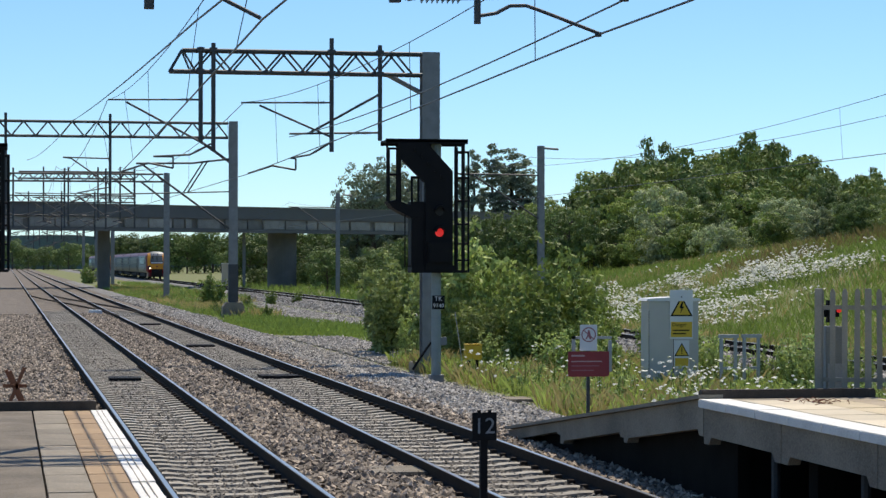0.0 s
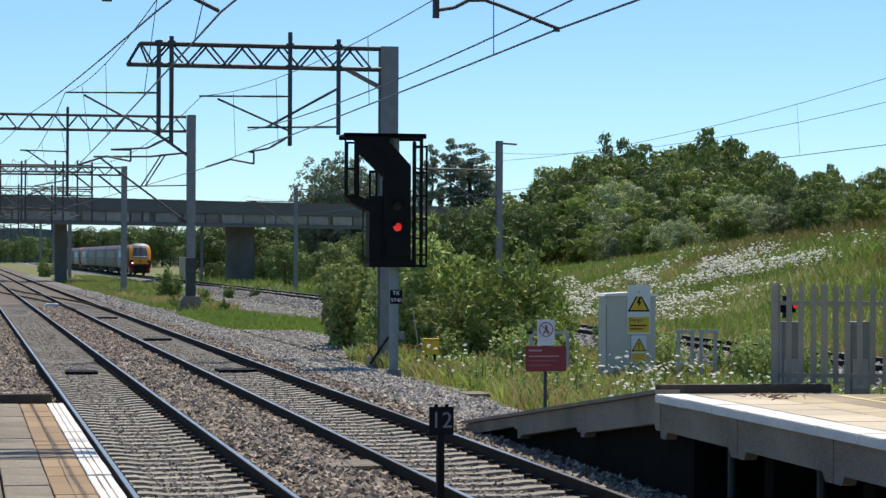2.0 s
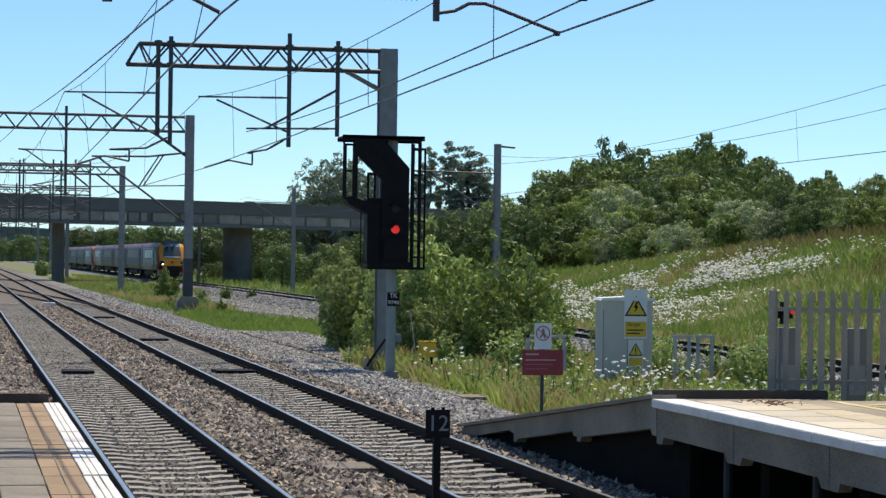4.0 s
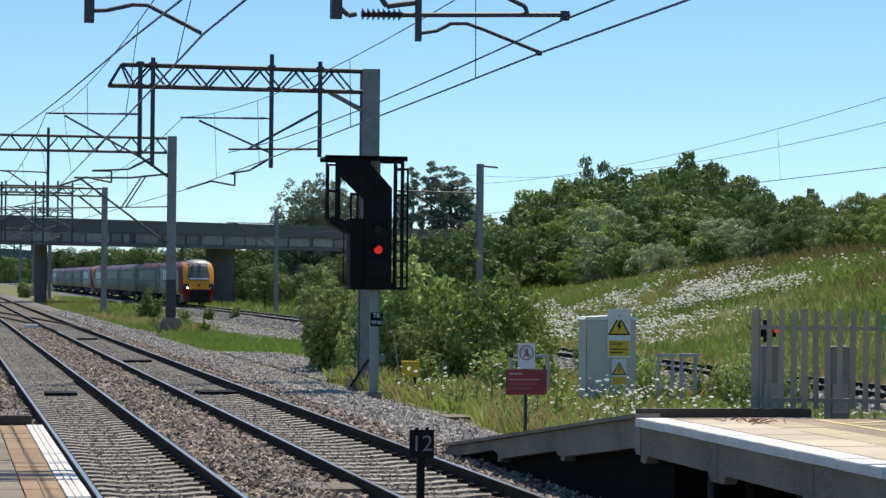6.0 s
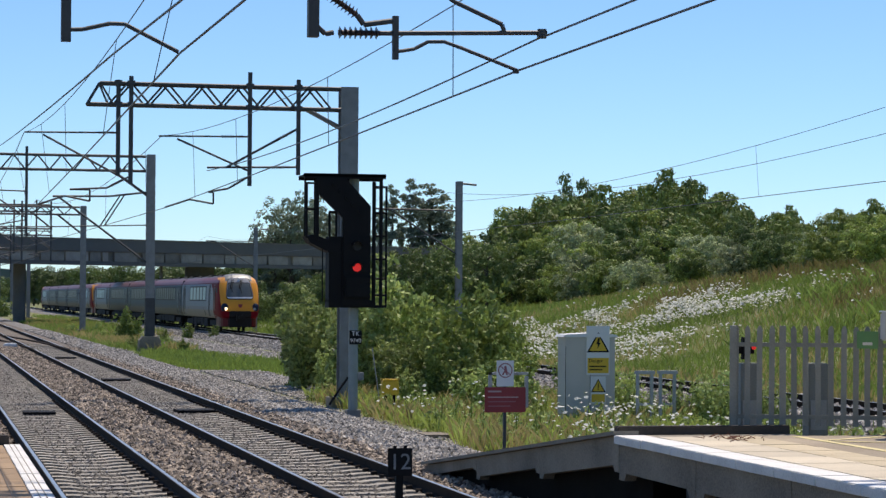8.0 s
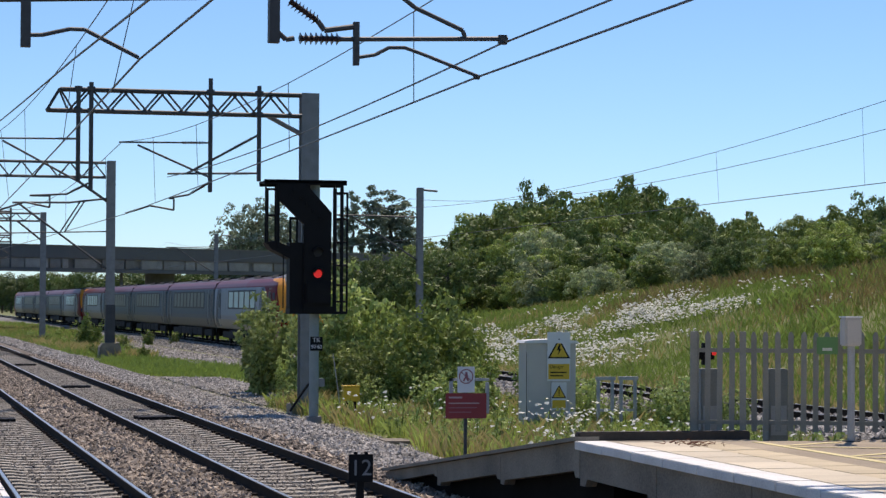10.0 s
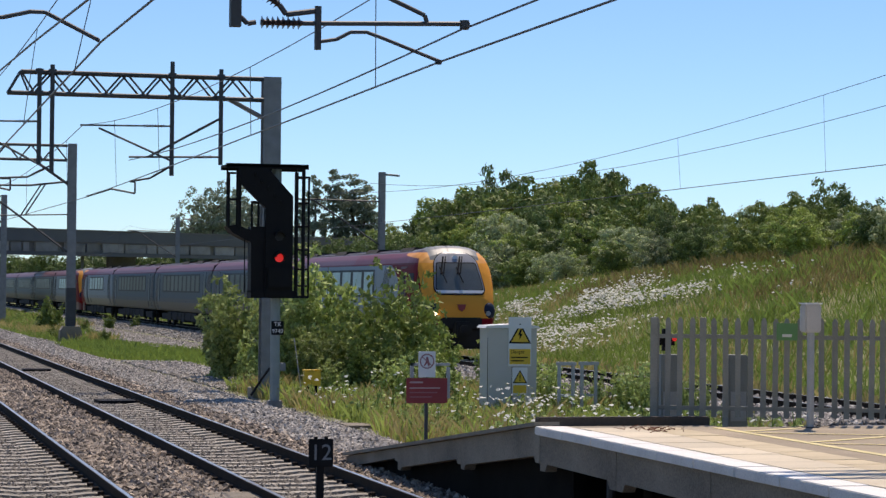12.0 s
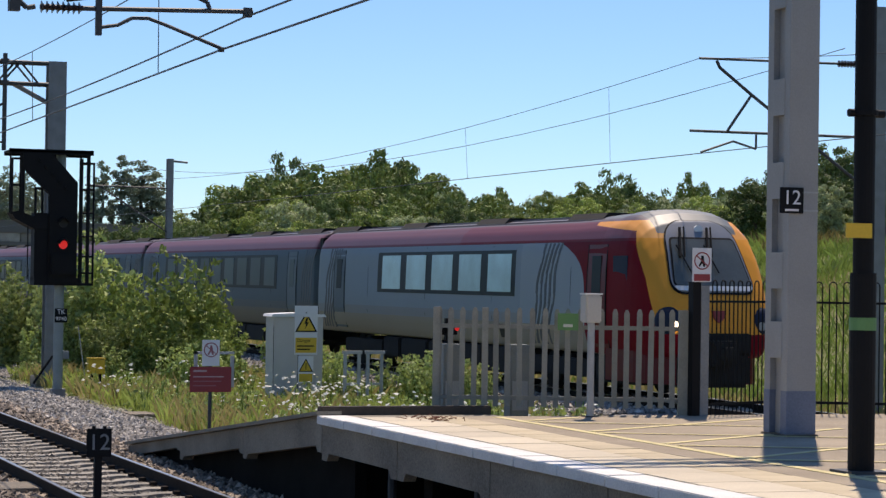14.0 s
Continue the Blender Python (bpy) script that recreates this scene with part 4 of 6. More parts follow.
    part("walkway", prism([(-1.14, 3.66), (-1.05, 3.52), (-0.62, 3.30), (-0.32, 3.30), (-0.32, 3.52), (-0.70, 3.60), (-0.95, 3.70)], y0, y0 + 0.6, "y"), "black", s)
    part("walkway", B((0.31, y0, 2.07, 0.69, y0 + 0.6, 2.13)), "black", s)
    part("junction_box", B((0.10, 0.0, 0.44, 0.25, 0.15, 0.62), bevel=0.01), "galv", s, "small grey cable box")
    plate = part("identity_plate", B((-0.11, -0.13, 1.25, 0.17, -0.115, 1.56)), "black", s, "black plate with white characters")
    lettering("lettering", "TK", 0.14, "sign_white", plate, pose(0.03, -0.132, 1.485) @ FRONT)
    lettering("lettering", "9740", 0.125, "sign_white", plate, pose(0.03, -0.132, 1.33) @ FRONT)
    tube_path("cable", [(-0.1, 0.1, 0.5), (-0.3, 0, 0.25), (-0.55, -0.1, -0.1)], 0.03, "black", s)
    return s


colour_light(pose(9.5, 51.2, 0), "black colour light signal showing red on a grey post")
colour_light(pose(-0.63, 55, 0), "black colour light signal seen at the track's far side", False)


# ---------------------------------------------------------------- lineside things
def warning_sign():
    s = thing("warning_sign", "dark red warning board under a white prohibition sign on a post", "sign", pose(8.39, 33.0, -0.2))
    part("post", B((-0.022, -0.02, -0.45, 0.022, 0.02, 1.5)), "galv_dk", s)
    b = part("red_board", B((-0.31, -0.035, 0.83, 0.31, -0.022, 1.20), bevel=0.006), "sign_red", s, "dark red board with pale writing")
    part("writing", B((-0.26, -0.038, 1.125, -0.06, -0.0352, 1.15)), "sign_faded", b)
    for k, w in enumerate((0.46, 0.42, 0.34)):
        part("writing", B((-0.26, -0.038, 1.045 - 0.065 * k, -0.26 + w, -0.0352, 1.062 - 0.065 * k)), "sign_faded" if k == 0 else "sign_ring", b)
    prohibition(s, pose(0.0, -0.03, 1.40), 0.26, 0.38, True)
    part("cross_frame", B((-0.24, 0.0, 0.9, -0.19, 0.04, 1.42), (0.31, 0.0, 0.9, 0.36, 0.04, 1.36), (-0.24, 0.0, 1.38, 0.36, 0.04, 1.42)), "galv_lt", s)


def ring(r, t, n=28):
    bm = bmesh.new()
    for k in range(n):
        a, b = 6.2832 * k / n, 6.2832 * (k + 1) / n
        q = [bm.verts.new((rr * math.cos(c), 0, rr * math.sin(c))) for rr, c in ((r, a), (r, b), (r - t, b), (r - t, a))]
        bm.faces.new(q[::-1])
    return bm


def prohibition(parent, m, w, h, faded):
    """A white plate with a ring, a slash and a plain dark shape."""
    p = part("prohibition_plate", B((-w / 2, 0, -h / 2, w / 2, 0.008, h / 2), bevel=0.003), "sign_white", parent, "white plate with a ring and slash", at=m)
    o = part("ring", ring(w * 0.42, w * 0.06), "sign_ring" if faded else "sign_red", p)
    o.matrix_basis = pose(0, -0.003, h * 0.12)
    part("slash", B((-w * 0.4, -0.004, -w * 0.025, w * 0.4, -0.002, w * 0.025)), "sign_ring" if faded else "sign_red", p, at=pose(0, 0, h * 0.12, 0, 40, 0))
    part("dark_shape", prism([(-0.05 * w, 0.25 * w), (0.06 * w, 0.25 * w), (0.12 * w, -0.05 * w), (0.16 * w, -0.27 * w), (0.07 * w, -0.27 * w), (0.0, -0.1 * w), (-0.12 * w, -0.27 * w), (-0.2 * w, -0.25 * w), (-0.07 * w, -0.02 * w)], -0.0035, -0.002, "y"), "sign_ring" if faded else "black", p, at=pose(0, 0, h * 0.12))
    if not faded:
        part("red_panel", B((-w * 0.42, -0.004, -h * 0.47, w * 0.42, -0.002, -h * 0.27)), "sign_red", p)


def triangle(parent, m, r, bolt=True):
    t = part("warning_triangle", prism([(-r, -r * 0.75), (r, -r * 0.75), (0, r)], -0.003, 0.0, "y"), "black", parent, "black edged yellow triangle", at=m)
    part("triangle_face", prism([(-r * 0.78, -r * 0.62), (r * 0.78, -r * 0.62), (0, r * 0.76)], -0.006, -0.003, "y"), "sign_yellow", t)
    if bolt:
        part("symbol", prism([(0.02 * r, 0.5 * r), (-0.2 * r, -0.05 * r), (-0.02 * r, -0.05 * r), (-0.12 * r, -0.5 * r), (0.22 * r, 0.08 * r), (0.05 * r, 0.08 * r), (0.16 * r, 0.45 * r)], -0.009, -0.006, "y"), "black", t)
    else:
        part("symbol", B((-0.06 * r, -0.009, -0.2 * r, 0.06 * r, -0.006, 0.42 * r), (-0.07 * r, -0.009, -0.45 * r, 0.07 * r, -0.006, -0.3 * r)), "black", t)


def equipment_cabinet():
    c = thing("equipment_cabinet", "pale grey lineside equipment cabinet with yellow danger signs", "cabinet", pose(13.78, 47.2, -0.4, 0, 0, -1))
    part("body", B((-0.54, -0.3, 0, 0.54, 0.35, 1.89), bevel=0.012), "cabinet", c)
    part("lid", prism([(-0.60, 1.895), (0.60, 1.895), (0.56, 1.95), (0.0, 1.98), (-0.56, 1.95)], -0.34, 0.4, "y"), "cabinet_wh", c, "sunlit white lid")
    part("door_seam", B((-0.006, -0.306, 0.1, 0.006, -0.301, 1.7), (-0.54, -0.306, 0.1, -0.532, -0.301, 1.7)), "black", c)
    b = part("danger_board", B((-0.09, -0.33, 1.10, 0.41, -0.31, 2.13), bevel=0.004), "cabinet_wh", c, "pale board with danger signs")
    triangle(b, pose(0.16, -0.332, 1.76), 0.245)
    y = part("yellow_panel", B((-0.07, -0.336, 1.14, 0.39, -0.331, 1.46)), "sign_yellow", b)
    lettering("lettering", "Danger", 0.105, "black", y, pose(0.11, -0.338, 1.40) @ FRONT)
    part("writing", B((-0.03, -0.338, 1.27, 0.33, -0.3362, 1.295), (-0.03, -0.338, 1.20, 0.25, -0.3362, 1.225)), "black", y)
    b2 = part("lower_board", B((0.0, -0.33, 0.50, 0.33, -0.31, 1.07)), "cabinet_wh", c)
    triangle(b2, pose(0.165, -0.332, 0.86), 0.16, False)
    part("yellow_panel", B((0.02, -0.336, 0.53, 0.31, -0.331, 0.70)), "sign_yellow", b2)
    part("board_post", B((0.125, -0.33, 0, 0.205, -0.302, 0.50)), "galv_lt", c)


def yellow_box():
    c = thing("yellow_box", "small yellow lineside box on short legs in the grass", "equipment box", pose(11.07, 54.8, -0.4))
    part("box", B((-0.2, -0.12, 0.36, 0.2, 0.12, 0.70), bevel=0.015), "sign_yellow", c)
    part("lid", B((-0.215, -0.135, 0.705, 0.215, 0.135, 0.74), bevel=0.008), "sign_yellow", c)
    for x in (-0.1, 0.1):
        part("leg", B((x - 0.03, -0.05, 0, x + 0.03, 0.05, 0.36)), "black", c)
    part("marker_rod", rods(((-0.2, 0.1, 0), (-0.42, 0.1, 1.5), 0.012)), "galv_lt", c)


def handrail_frames():
    me = mesh_of("frame", B((-0.18, -0.03, 0, -0.12, 0.03, 1.24), (0.12, -0.03, 0, 0.18, 0.03, 1.24), (-0.21, -0.035, 1.19, 0.21, 0.035, 1.26), (-0.13, -0.02, 0.55, 0.13, 0.02, 0.60)), "galv_lt")
    for x, y in ((14.46, 45.3), (14.98, 45.4)):
        o = tagged(new("handrail_frame", me), "short pale galvanised handrail frame in the weeds", "handrail", "handrail frames")
        o.matrix_basis = pose(x, y, -0.42)


def stop_board():
    c = thing("stop_board", "dark square car stop board marked twelve on a post between tracks", "stop board", pose(3.97, 19.2, 0))
    part("post", B((-0.03, -0.03, -0.35, 0.03, 0.03, 0.93)), "black", c)
    p = part("board", B((-0.105, -0.05, 0.80, 0.105, -0.031, 1.035), bevel=0.004), "black", c)
    part("corner_lug", B((-0.06, -0.045, 1.03, -0.03, -0.035, 1.055), (0.03, -0.045, 1.03, 0.06, -0.035, 1.055)), "black", c)
    lettering("lettering", "12", 0.19, "galv", p, pose(0, -0.052, 0.915) @ FRONT)


def palisade():
    f = thing("palisade_fence", "grey galvanised palisade fence with spaced flat pales", "fence")
    a, b = Vector((8.42, 23.29, 0)), Vector((10.88, 22.36, 0))
    L, d = (b - a).length, (b - a).normalized()
    m = Matrix.Translation(a) @ pose(0, 0, 0, 0, 0, math.degrees(math.atan2(d.y, d.x)))
    pale = mesh_of("pale", prism([(-0.029, 0.98), (0.029, 0.98), (0.029, 1.99), (0.012, 2.03), (-0.012, 2.03), (-0.029, 1.99)], -0.02, -0.004, "y"), "fence")
    n = int(L / 0.124)
    for k in range(n + 1):
        o = new("pale", pale)
        o.parent, o.matrix_basis = f, m @ pose(0.02 + k * L / n, 0, rnd.uniform(-0.006, 0.006), 0, rnd.uniform(-0.5, 0.5), 0)
    for z in (1.07, 1.83):
        part("fence_rail", B((0, -0.003, z - 0.022, L, 0.03, z + 0.022)), "fence", f, at=m)
    for x, w in ((0.0, 0.036), (0.52, 0.034), (L, 0.05)):
        part("fence_post", B((x - w, -0.045, -0.5, x + w, 0.06, 2.03)), "fence", f, at=m)
    n = thing("gate_post", "dark gate post carrying a white prohibition sign", "post", pose(11.0, 22.25, PLAT))
    part("post", B((-0.09, -0.06, -0.4, 0.0, 0.06, 1.42)), "black", n)
    part("cover", B((0.004, -0.06, -0.4, 0.10, 0.06, 1.38)), "galv", n)
    prohibition(n, pose(0.0, -0.075, 1.60) , 0.225, 0.36, False)
    bow = thing("bow_top_fence", "dark bow topped metal railing on the platform", "fence")
    pts = [(11.14, 22.25), (12.1, 22.75), (14.4, 21.7)]
    bar = rods(((-0.04, 0, 0.0), (-0.04, 0, 1.40), 0.008), ((0.04, 0, 0.0), (0.04, 0, 1.40), 0.008), n=5)
    for j in range(6):
        q, r = math.pi * j / 6, math.pi * (j + 1) / 6
        rod(bar, (0.04 * math.cos(q), 0, 1.4 + 0.04 * math.sin(q)), (0.04 * math.cos(r), 0, 1.4 + 0.04 * math.sin(r)), 0.008, 5)
    me = mesh_of("bow_bar", bar, "black")
    for (x0, y0), (x1, y1) in zip(pts, pts[1:]):
        v = Vector((x1 - x0, y1 - y0, 0))
        ang = math.degrees(math.atan2(v.y, v.x))
        k = 0.08
        while k < v.length:
            o = new("bow_bar", me)
            o.parent, o.matrix_basis = bow, pose(x0 + v.x * k / v.length, y0 + v.y * k / v.length, PLAT, 0, 0, ang)
            k += 0.155
        part("fence_rail", B((0, -0.008, 0.10, v.length, 0.008, 0.13), (0, -0.008, 1.20, v.length, 0.008, 1.225)), "black", bow, at=pose(x0, y0, PLAT, 0, 0, ang))


def platform_kit():
    c = thing("lamp_post", "slim grey post carrying a pale help-point box", "post", pose(9.72, 22.15, PLAT))
    part("post", rods(((0, 0, 0), (0, 0, 0.98), 0.038), n=12), "galv_lt", c)
    part("box", B((-0.095, -0.08, 0.98, 0.085, 0.08, 1.27), bevel=0.015), "cabinet", c, "pale box")
    part("box_cap", B((-0.10, -0.085, 1.27, 0.09, 0.085, 1.285)), "cabinet_wh", c)
    part("base_plate", B((-0.07, -0.07, 0, 0.07, 0.07, 0.012)), "galv_dk", c)
    g = thing("green_sign", "small green sign fixed to the palisade fence", "sign", pose(9.71, 22.75, 0.08, 0, 0, -20.6))
    part("plate", B((-0.11, -0.05, 1.72, 0.11, -0.042, 1.90)), "green", g)
    part("writing", B((-0.05, -0.054, 1.755, 0.05, -0.051, 1.785)), "petal", g)
    for x, y, w in ((8.75, 23.75, 0.11), (9.51, 23.7, 0.11)):
        b = thing("location_box", "grey metal location box standing behind the fence", "cabinet", pose(x, y, -0.4), group="location boxes")
        part("body", B((-w, -0.1, 0, w, 0.1, 2.06 if w > 0.12 else 2.02), bevel=0.01), "box_grey", b)
        part("panel", B((-w + 0.02, -0.106, 1.3, w - 0.02, -0.101, 1.62)), "galv_lt", b)
    d = thing("dwarf_signal", "small black signal lamp glowing red above a grey box", "railway signal", pose(8.70, 23.7, 1.71))
    part("hood", B((-0.09, -0.08, -0.05, 0.10, 0.1, 0.19), bevel=0.06), "black", d)
    part("lens", rods(((0.07, -0.085, 0.08), (0.07, -0.1, 0.08), 0.024), n=14), "red_lamp", d, "red lamp")
    p = thing("platform_lamp_column", "black steel column with a green band and yellow tag", "lamp column", pose(8.96, 15.3, PLAT))
    part("sleeve", rods(((0, 0, 0), (0, 0, 1.50), 0.1), n=20), "black", p, smooth=False)
    part("pole", rods(((0, 0, 1.5), (0.0, 0, 5.6), 0.08), n=20), "black", p)
    part("green_band", rods(((0, 0, 1.07), (0, 0, 1.165), 0.103), n=20), "green", p, "bright green band")
    part("yellow_tag", B((-0.2, -0.09, 1.76, 0.02, -0.08, 1.87)), "sign_yellow", p, "yellow plate")
    part("collar", rods(((0, 0, 2.68), (0, 0, 2.72), 0.1), ((-0.14, 0, 2.7), (0.16, 0, 2.7), 0.03), n=14), "black", p)
    part("base_plate", B((-0.17, -0.17, 0, 0.17, 0.17, 0.02)), "galv_dk", p)


def four_foot_boxes():
    for x, y, w, k in ((2.45, 49.0, 0.33, "black"), (5.75, 49.5, 0.4, "black"), (5.6, 68.0, 0.4, "black"), (5.6, 92.0, 0.4, "black"), (4.35, 26.6, 0.42, "slab_grey")):
        o = part("track_box" if k == "black" else "cover_slab", B(*([(-w, -0.4 + 0.17 * j, -0.2, w, -0.28 + 0.17 * j, -0.11) for j in range(5)] + [(-w * 0.9, -0.4, -0.21, -w * 0.7, 0.4, -0.13), (w * 0.7, -0.4, -0.21, w * 0.9, 0.4, -0.13)])) if k == "black" else B((-w, -0.45, -0.2, w, 0.45, -0.10), bevel=0.02), k)
        o.matrix_basis = pose(x, y, 0, 0, 0, rnd.uniform(-3, 3))
        tagged(o, "dark ribbed track magnet box between the rails" if k == "black" else "flat concrete cable cover lying on ballast", "track equipment", "track boxes")
    cs = part("cover_slab", B((-0.35, -0.5, -0.2, 0.35, 0.5, 0.0), bevel=0.02), "slab_grey")
    tagged(cs, "flat concrete cable cover lying at the ballast edge", "track equipment", "track boxes").matrix_basis = pose(9.95, 44.5, -0.36)
    lc = thing("relay_cabinet", "plain grey relay cabinet standing beyond the outer track", "cabinet", pose(23.3, 250.0, -0.42))
    part("body", B((-0.42, -0.35, 0, 0.42, 0.35, 2.55), bevel=0.02), "cabinet", lc)
    part("lid", B((-0.46, -0.39, 2.555, 0.46, 0.39, 2.64), bevel=0.01), "cabinet_wh", lc)
    tr = thing("folding_trestle", "brown wooden trestle standing beyond the platform end", "trestle", pose(0.05, 40.5, -0.2))
    part("leg", B((-0.03, -0.2, 0, 0.03, -0.15, 0.75)), "trestle", tr, at=pose(-0.02, 0, 0, 0, 22, 0))
    part("leg", B((-0.03, -0.2, 0, 0.03, -0.15, 0.7)), "trestle", tr, at=pose(0.3, 0, 0, 0, -24, 0))
    part("leg", B((-0.03, 0.15, 0, 0.03, 0.2, 0.7)), "trestle", tr, at=pose(0.24, 0, 0, 0, -24, 0))
    part("cross_bar", B((-0.1, -0.14, 0.35, 0.3, -0.1, 0.41)), "trestle", tr)
    # point machine and crossing
    pm = part("point_machine", B((-0.32, -0.5, -0.2, 0.32, 0.5, 0.02), bevel=0.05), "cabinet_wh")
    tagged(pm, "pale point machine beside the main track's crossover", "point machine").matrix_basis = pose(4.2, 112, 0)
    co = thing("crossover", "dark diagonal crossover rails joining the two main tracks", "railway track", kind="structure")
    for s in (-1, 1):
        bm = bmesh.new()
        n = 16
        for k in range(n):
            u, v = k / n, (k + 1) / n
            f = lambda q: T2 + (T1 - T2) * (q * q * (3 - 2 * q)) + s * GAUGE
            rod(bm, (f(u), 100 + 70 * u, -0.03), (f(v), 100 + 70 * v, -0.03), 0.05, 5)
        part("rail", bm, "rail", co)


warning_sign()
equipment_cabinet()
yellow_box()
handrail_frames()
stop_board()
palisade()
platform_kit()
four_foot_boxes()


# ---------------------------------------------------------------- road bridge
def bridge():
    b = thing("road_bridge", "long grey concrete road bridge crossing over the railway", "bridge")
    # runs from left to right, drawing away
    P0, P1 = Vector((-0.5, 215)), Vector((52.6, 250))
    d = (P1 - P0).normalized()
    ang = math.degrees(math.atan2(d.y, d.x))
    m = pose(-0.5, 215, 0, 0, 0, ang)
    part("deck", B((-120, 0.4, 5.45, 90, 9, 6.6)), "bridge", b, at=m)
    part("parapet", B((-120, 0, 6.62, 90, 0.35, 7.75)), "bridge_dk", b, "dark parapet", at=m)
    part("parapet", B((-120, 9, 6.62, 90, 9.3, 7.8)), "bridge_dk", b, at=m)
    part("girder_edge", B((-120, 0.1, 5.25, 90, 0.39, 5.62)), "bridge_dk", b, at=m)
    fas = [mesh_of("fascia_panel", B((0.03, 0.16, 5.64, w, 0.385, 6.52), bevel=0.03), "bridge_panel") for w in (2.75, 1.3, 0.75)]
    br = random.Random(12)
    q = -46.0
    while q < 86:
        k = br.choice((0, 0, 0, 1, 2))
        o = new("fascia_panel", fas[k])
        o.parent, o.matrix_basis = b, m @ pose(q, br.uniform(-0.04, 0.04), 0)
        q += (2.9, 1.5, 0.95)[k] + br.choice((0.0, 0.0, 0.55))
    part("coping", B((-120, -0.08, 7.755, 90, 0.43, 7.86)), "bridge", b, "paler coping along the parapet", at=m)
    for x, rx, ry in ((14.5, 0.55, 0.7), (37.0, 1.5, 1.5), (66.0, 1.5, 1.5), (-14.0, 0.9, 1.2), (-40, 1.2, 1.2)):
        bm = bmesh.new()
        bmesh.ops.create_cone(bm, cap_ends=True, segments=28, radius1=1.0, radius2=1.0, depth=6.44, matrix=pose(x, 4.2, 2.22) @ Matrix.Diagonal((rx, ry, 1, 1)))
        part("pier", bm, "bridge", b, "round concrete pier", at=m, smooth=False)


bridge()


# ---------------------------------------------------------------- the train
HALF = [(0.0, 3.72), (0.35, 3.71), (0.7, 3.66), (0.98, 3.55), (1.18, 3.38), (1.29, 3.16), (1.335, 2.95), (1.35, 2.55), (1.365, 2.05), (1.365, 1.6), (1.34, 1.3), (1.27, 1.05), (1.18, 0.88), (0.9, 0.84), (0.0, 0.84)]
FINE = []
for (xa, za), (xb, zb) in zip(HALF, HALF[1:]):
    FINE += [(xa + (xb - xa) * q / 3, za + (zb - za) * q / 3) for q in range(3)]
FINE.append(HALF[-1])
RING = FINE + [(-x, z) for x, z in FINE[-2:0:-1]]


def car_rings(stations, shape):
    """Rings of the body at each station s (metres behind the nose): shape(s) gives width factor, roof height and floor height."""
    verts = []
    for s in stations:
        w, top, bot = shape(s)
        for x, z in RING:
            f = (z - 0.84) / (3.72 - 0.84)
            verts.append((x * w, s, bot + (top - bot) * f))
    return verts


NOSE = [(0.0, 0.62, 1.62, 1.02), (0.06, 0.73, 1.86, 0.95), (0.16, 0.81, 2.08, 0.90), (0.35, 0.875, 2.32, 0.87), (0.6, 0.92, 2.62, 0.85), (0.9, 0.955, 2.98, 0.84), (1.2, 0.978, 3.28, 0.84),
        (1.5, 0.993, 3.53, 0.84), (1.9, 1.0, 3.71, 0.84), (2.4, 1.0, 3.80, 0.84), (3.0, 1.0, 3.80, 0.84), (3.6, 1.0, 3.75, 0.84)]

NOSE = [(0.45 + q[0] * 0.74, *q[1:]) for q in NOSE]  # the tip stands a little behind the coupler


def nose_shape(s):
    if s >= 3.6:
        return 1.0, float(np.interp(s, [3.6, 5.0], [3.75, 3.72])), 0.84
    a = np.array(NOSE)
    return tuple(float(np.interp(s, a[:, 0], a[:, k])) for k in (1, 2, 3))


def car_body(name, length, nose, parent):
    st = [s for s, *_ in NOSE if s < 3.6] if nose else [0.0, 0.05]
    st += list(np.arange(3.6 if nose else 0.35, length - 0.2, 0.30)) + [length - 0.05, length]
    if nose:
        st = sorted(set(list(np.round(np.arange(0.45, 3.6, 0.06), 3)) + st))
    shape = nose_shape if nose else (lambda s: (0.985, 3.70, 0.86) if s in (0.0, length) else (1.0, 3.72, 0.84))
    if nose:
        base_shape = shape
        shape = lambda s: (0.985, 3.70, 0.86) if s == length else base_shape(s)
    v = car_rings(st, shape)
    k = len(RING)
    faces = []
    for i in range(len(st) - 1):
        for j in range(k):
            faces.append((i * k + j, i * k + (j + 1) % k, (i + 1) * k + (j + 1) % k, (i + 1) * k + j))
    faces += [tuple(range(k))[::-1], tuple((len(st) - 1) * k + j for j in range(k))]
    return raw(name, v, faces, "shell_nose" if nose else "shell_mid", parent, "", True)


def side_x(z):
    zs = [p[1] for p in HALF[:-2]][::-1]
    xs = [p[0] for p in HALF[:-2]][::-1]
    return float(np.interp(z, zs, xs))


def side_panel(name, s0, s1, z0, z1, side, lift, material, parent, label="", slant=0.0):
    """A plate that follows the body side, lift metres proud of it."""
    n = 4
    v, f = [], []
    for i in range(n + 1):
        z = z0 + (z1 - z0) * i / n
        for s in (s0 + slant * i / n, s1 + slant * i / n):
            for dx in (lift, lift - 0.03):
                v.append((side * (side_x(z) + dx), s, z))
    for i in range(n):
        a, b = 4 * i, 4 * i + 4
        f += [(a, a + 2, b + 2, b), (a, b, b + 1, a + 1), (a + 2, a + 3, b + 3, b + 2)]
    f += [(0, 1, 3, 2), (4 * n, 4 * n + 2, 4 * n + 3, 4 * n + 1)]
    return raw(name, v, f, material, parent, label)


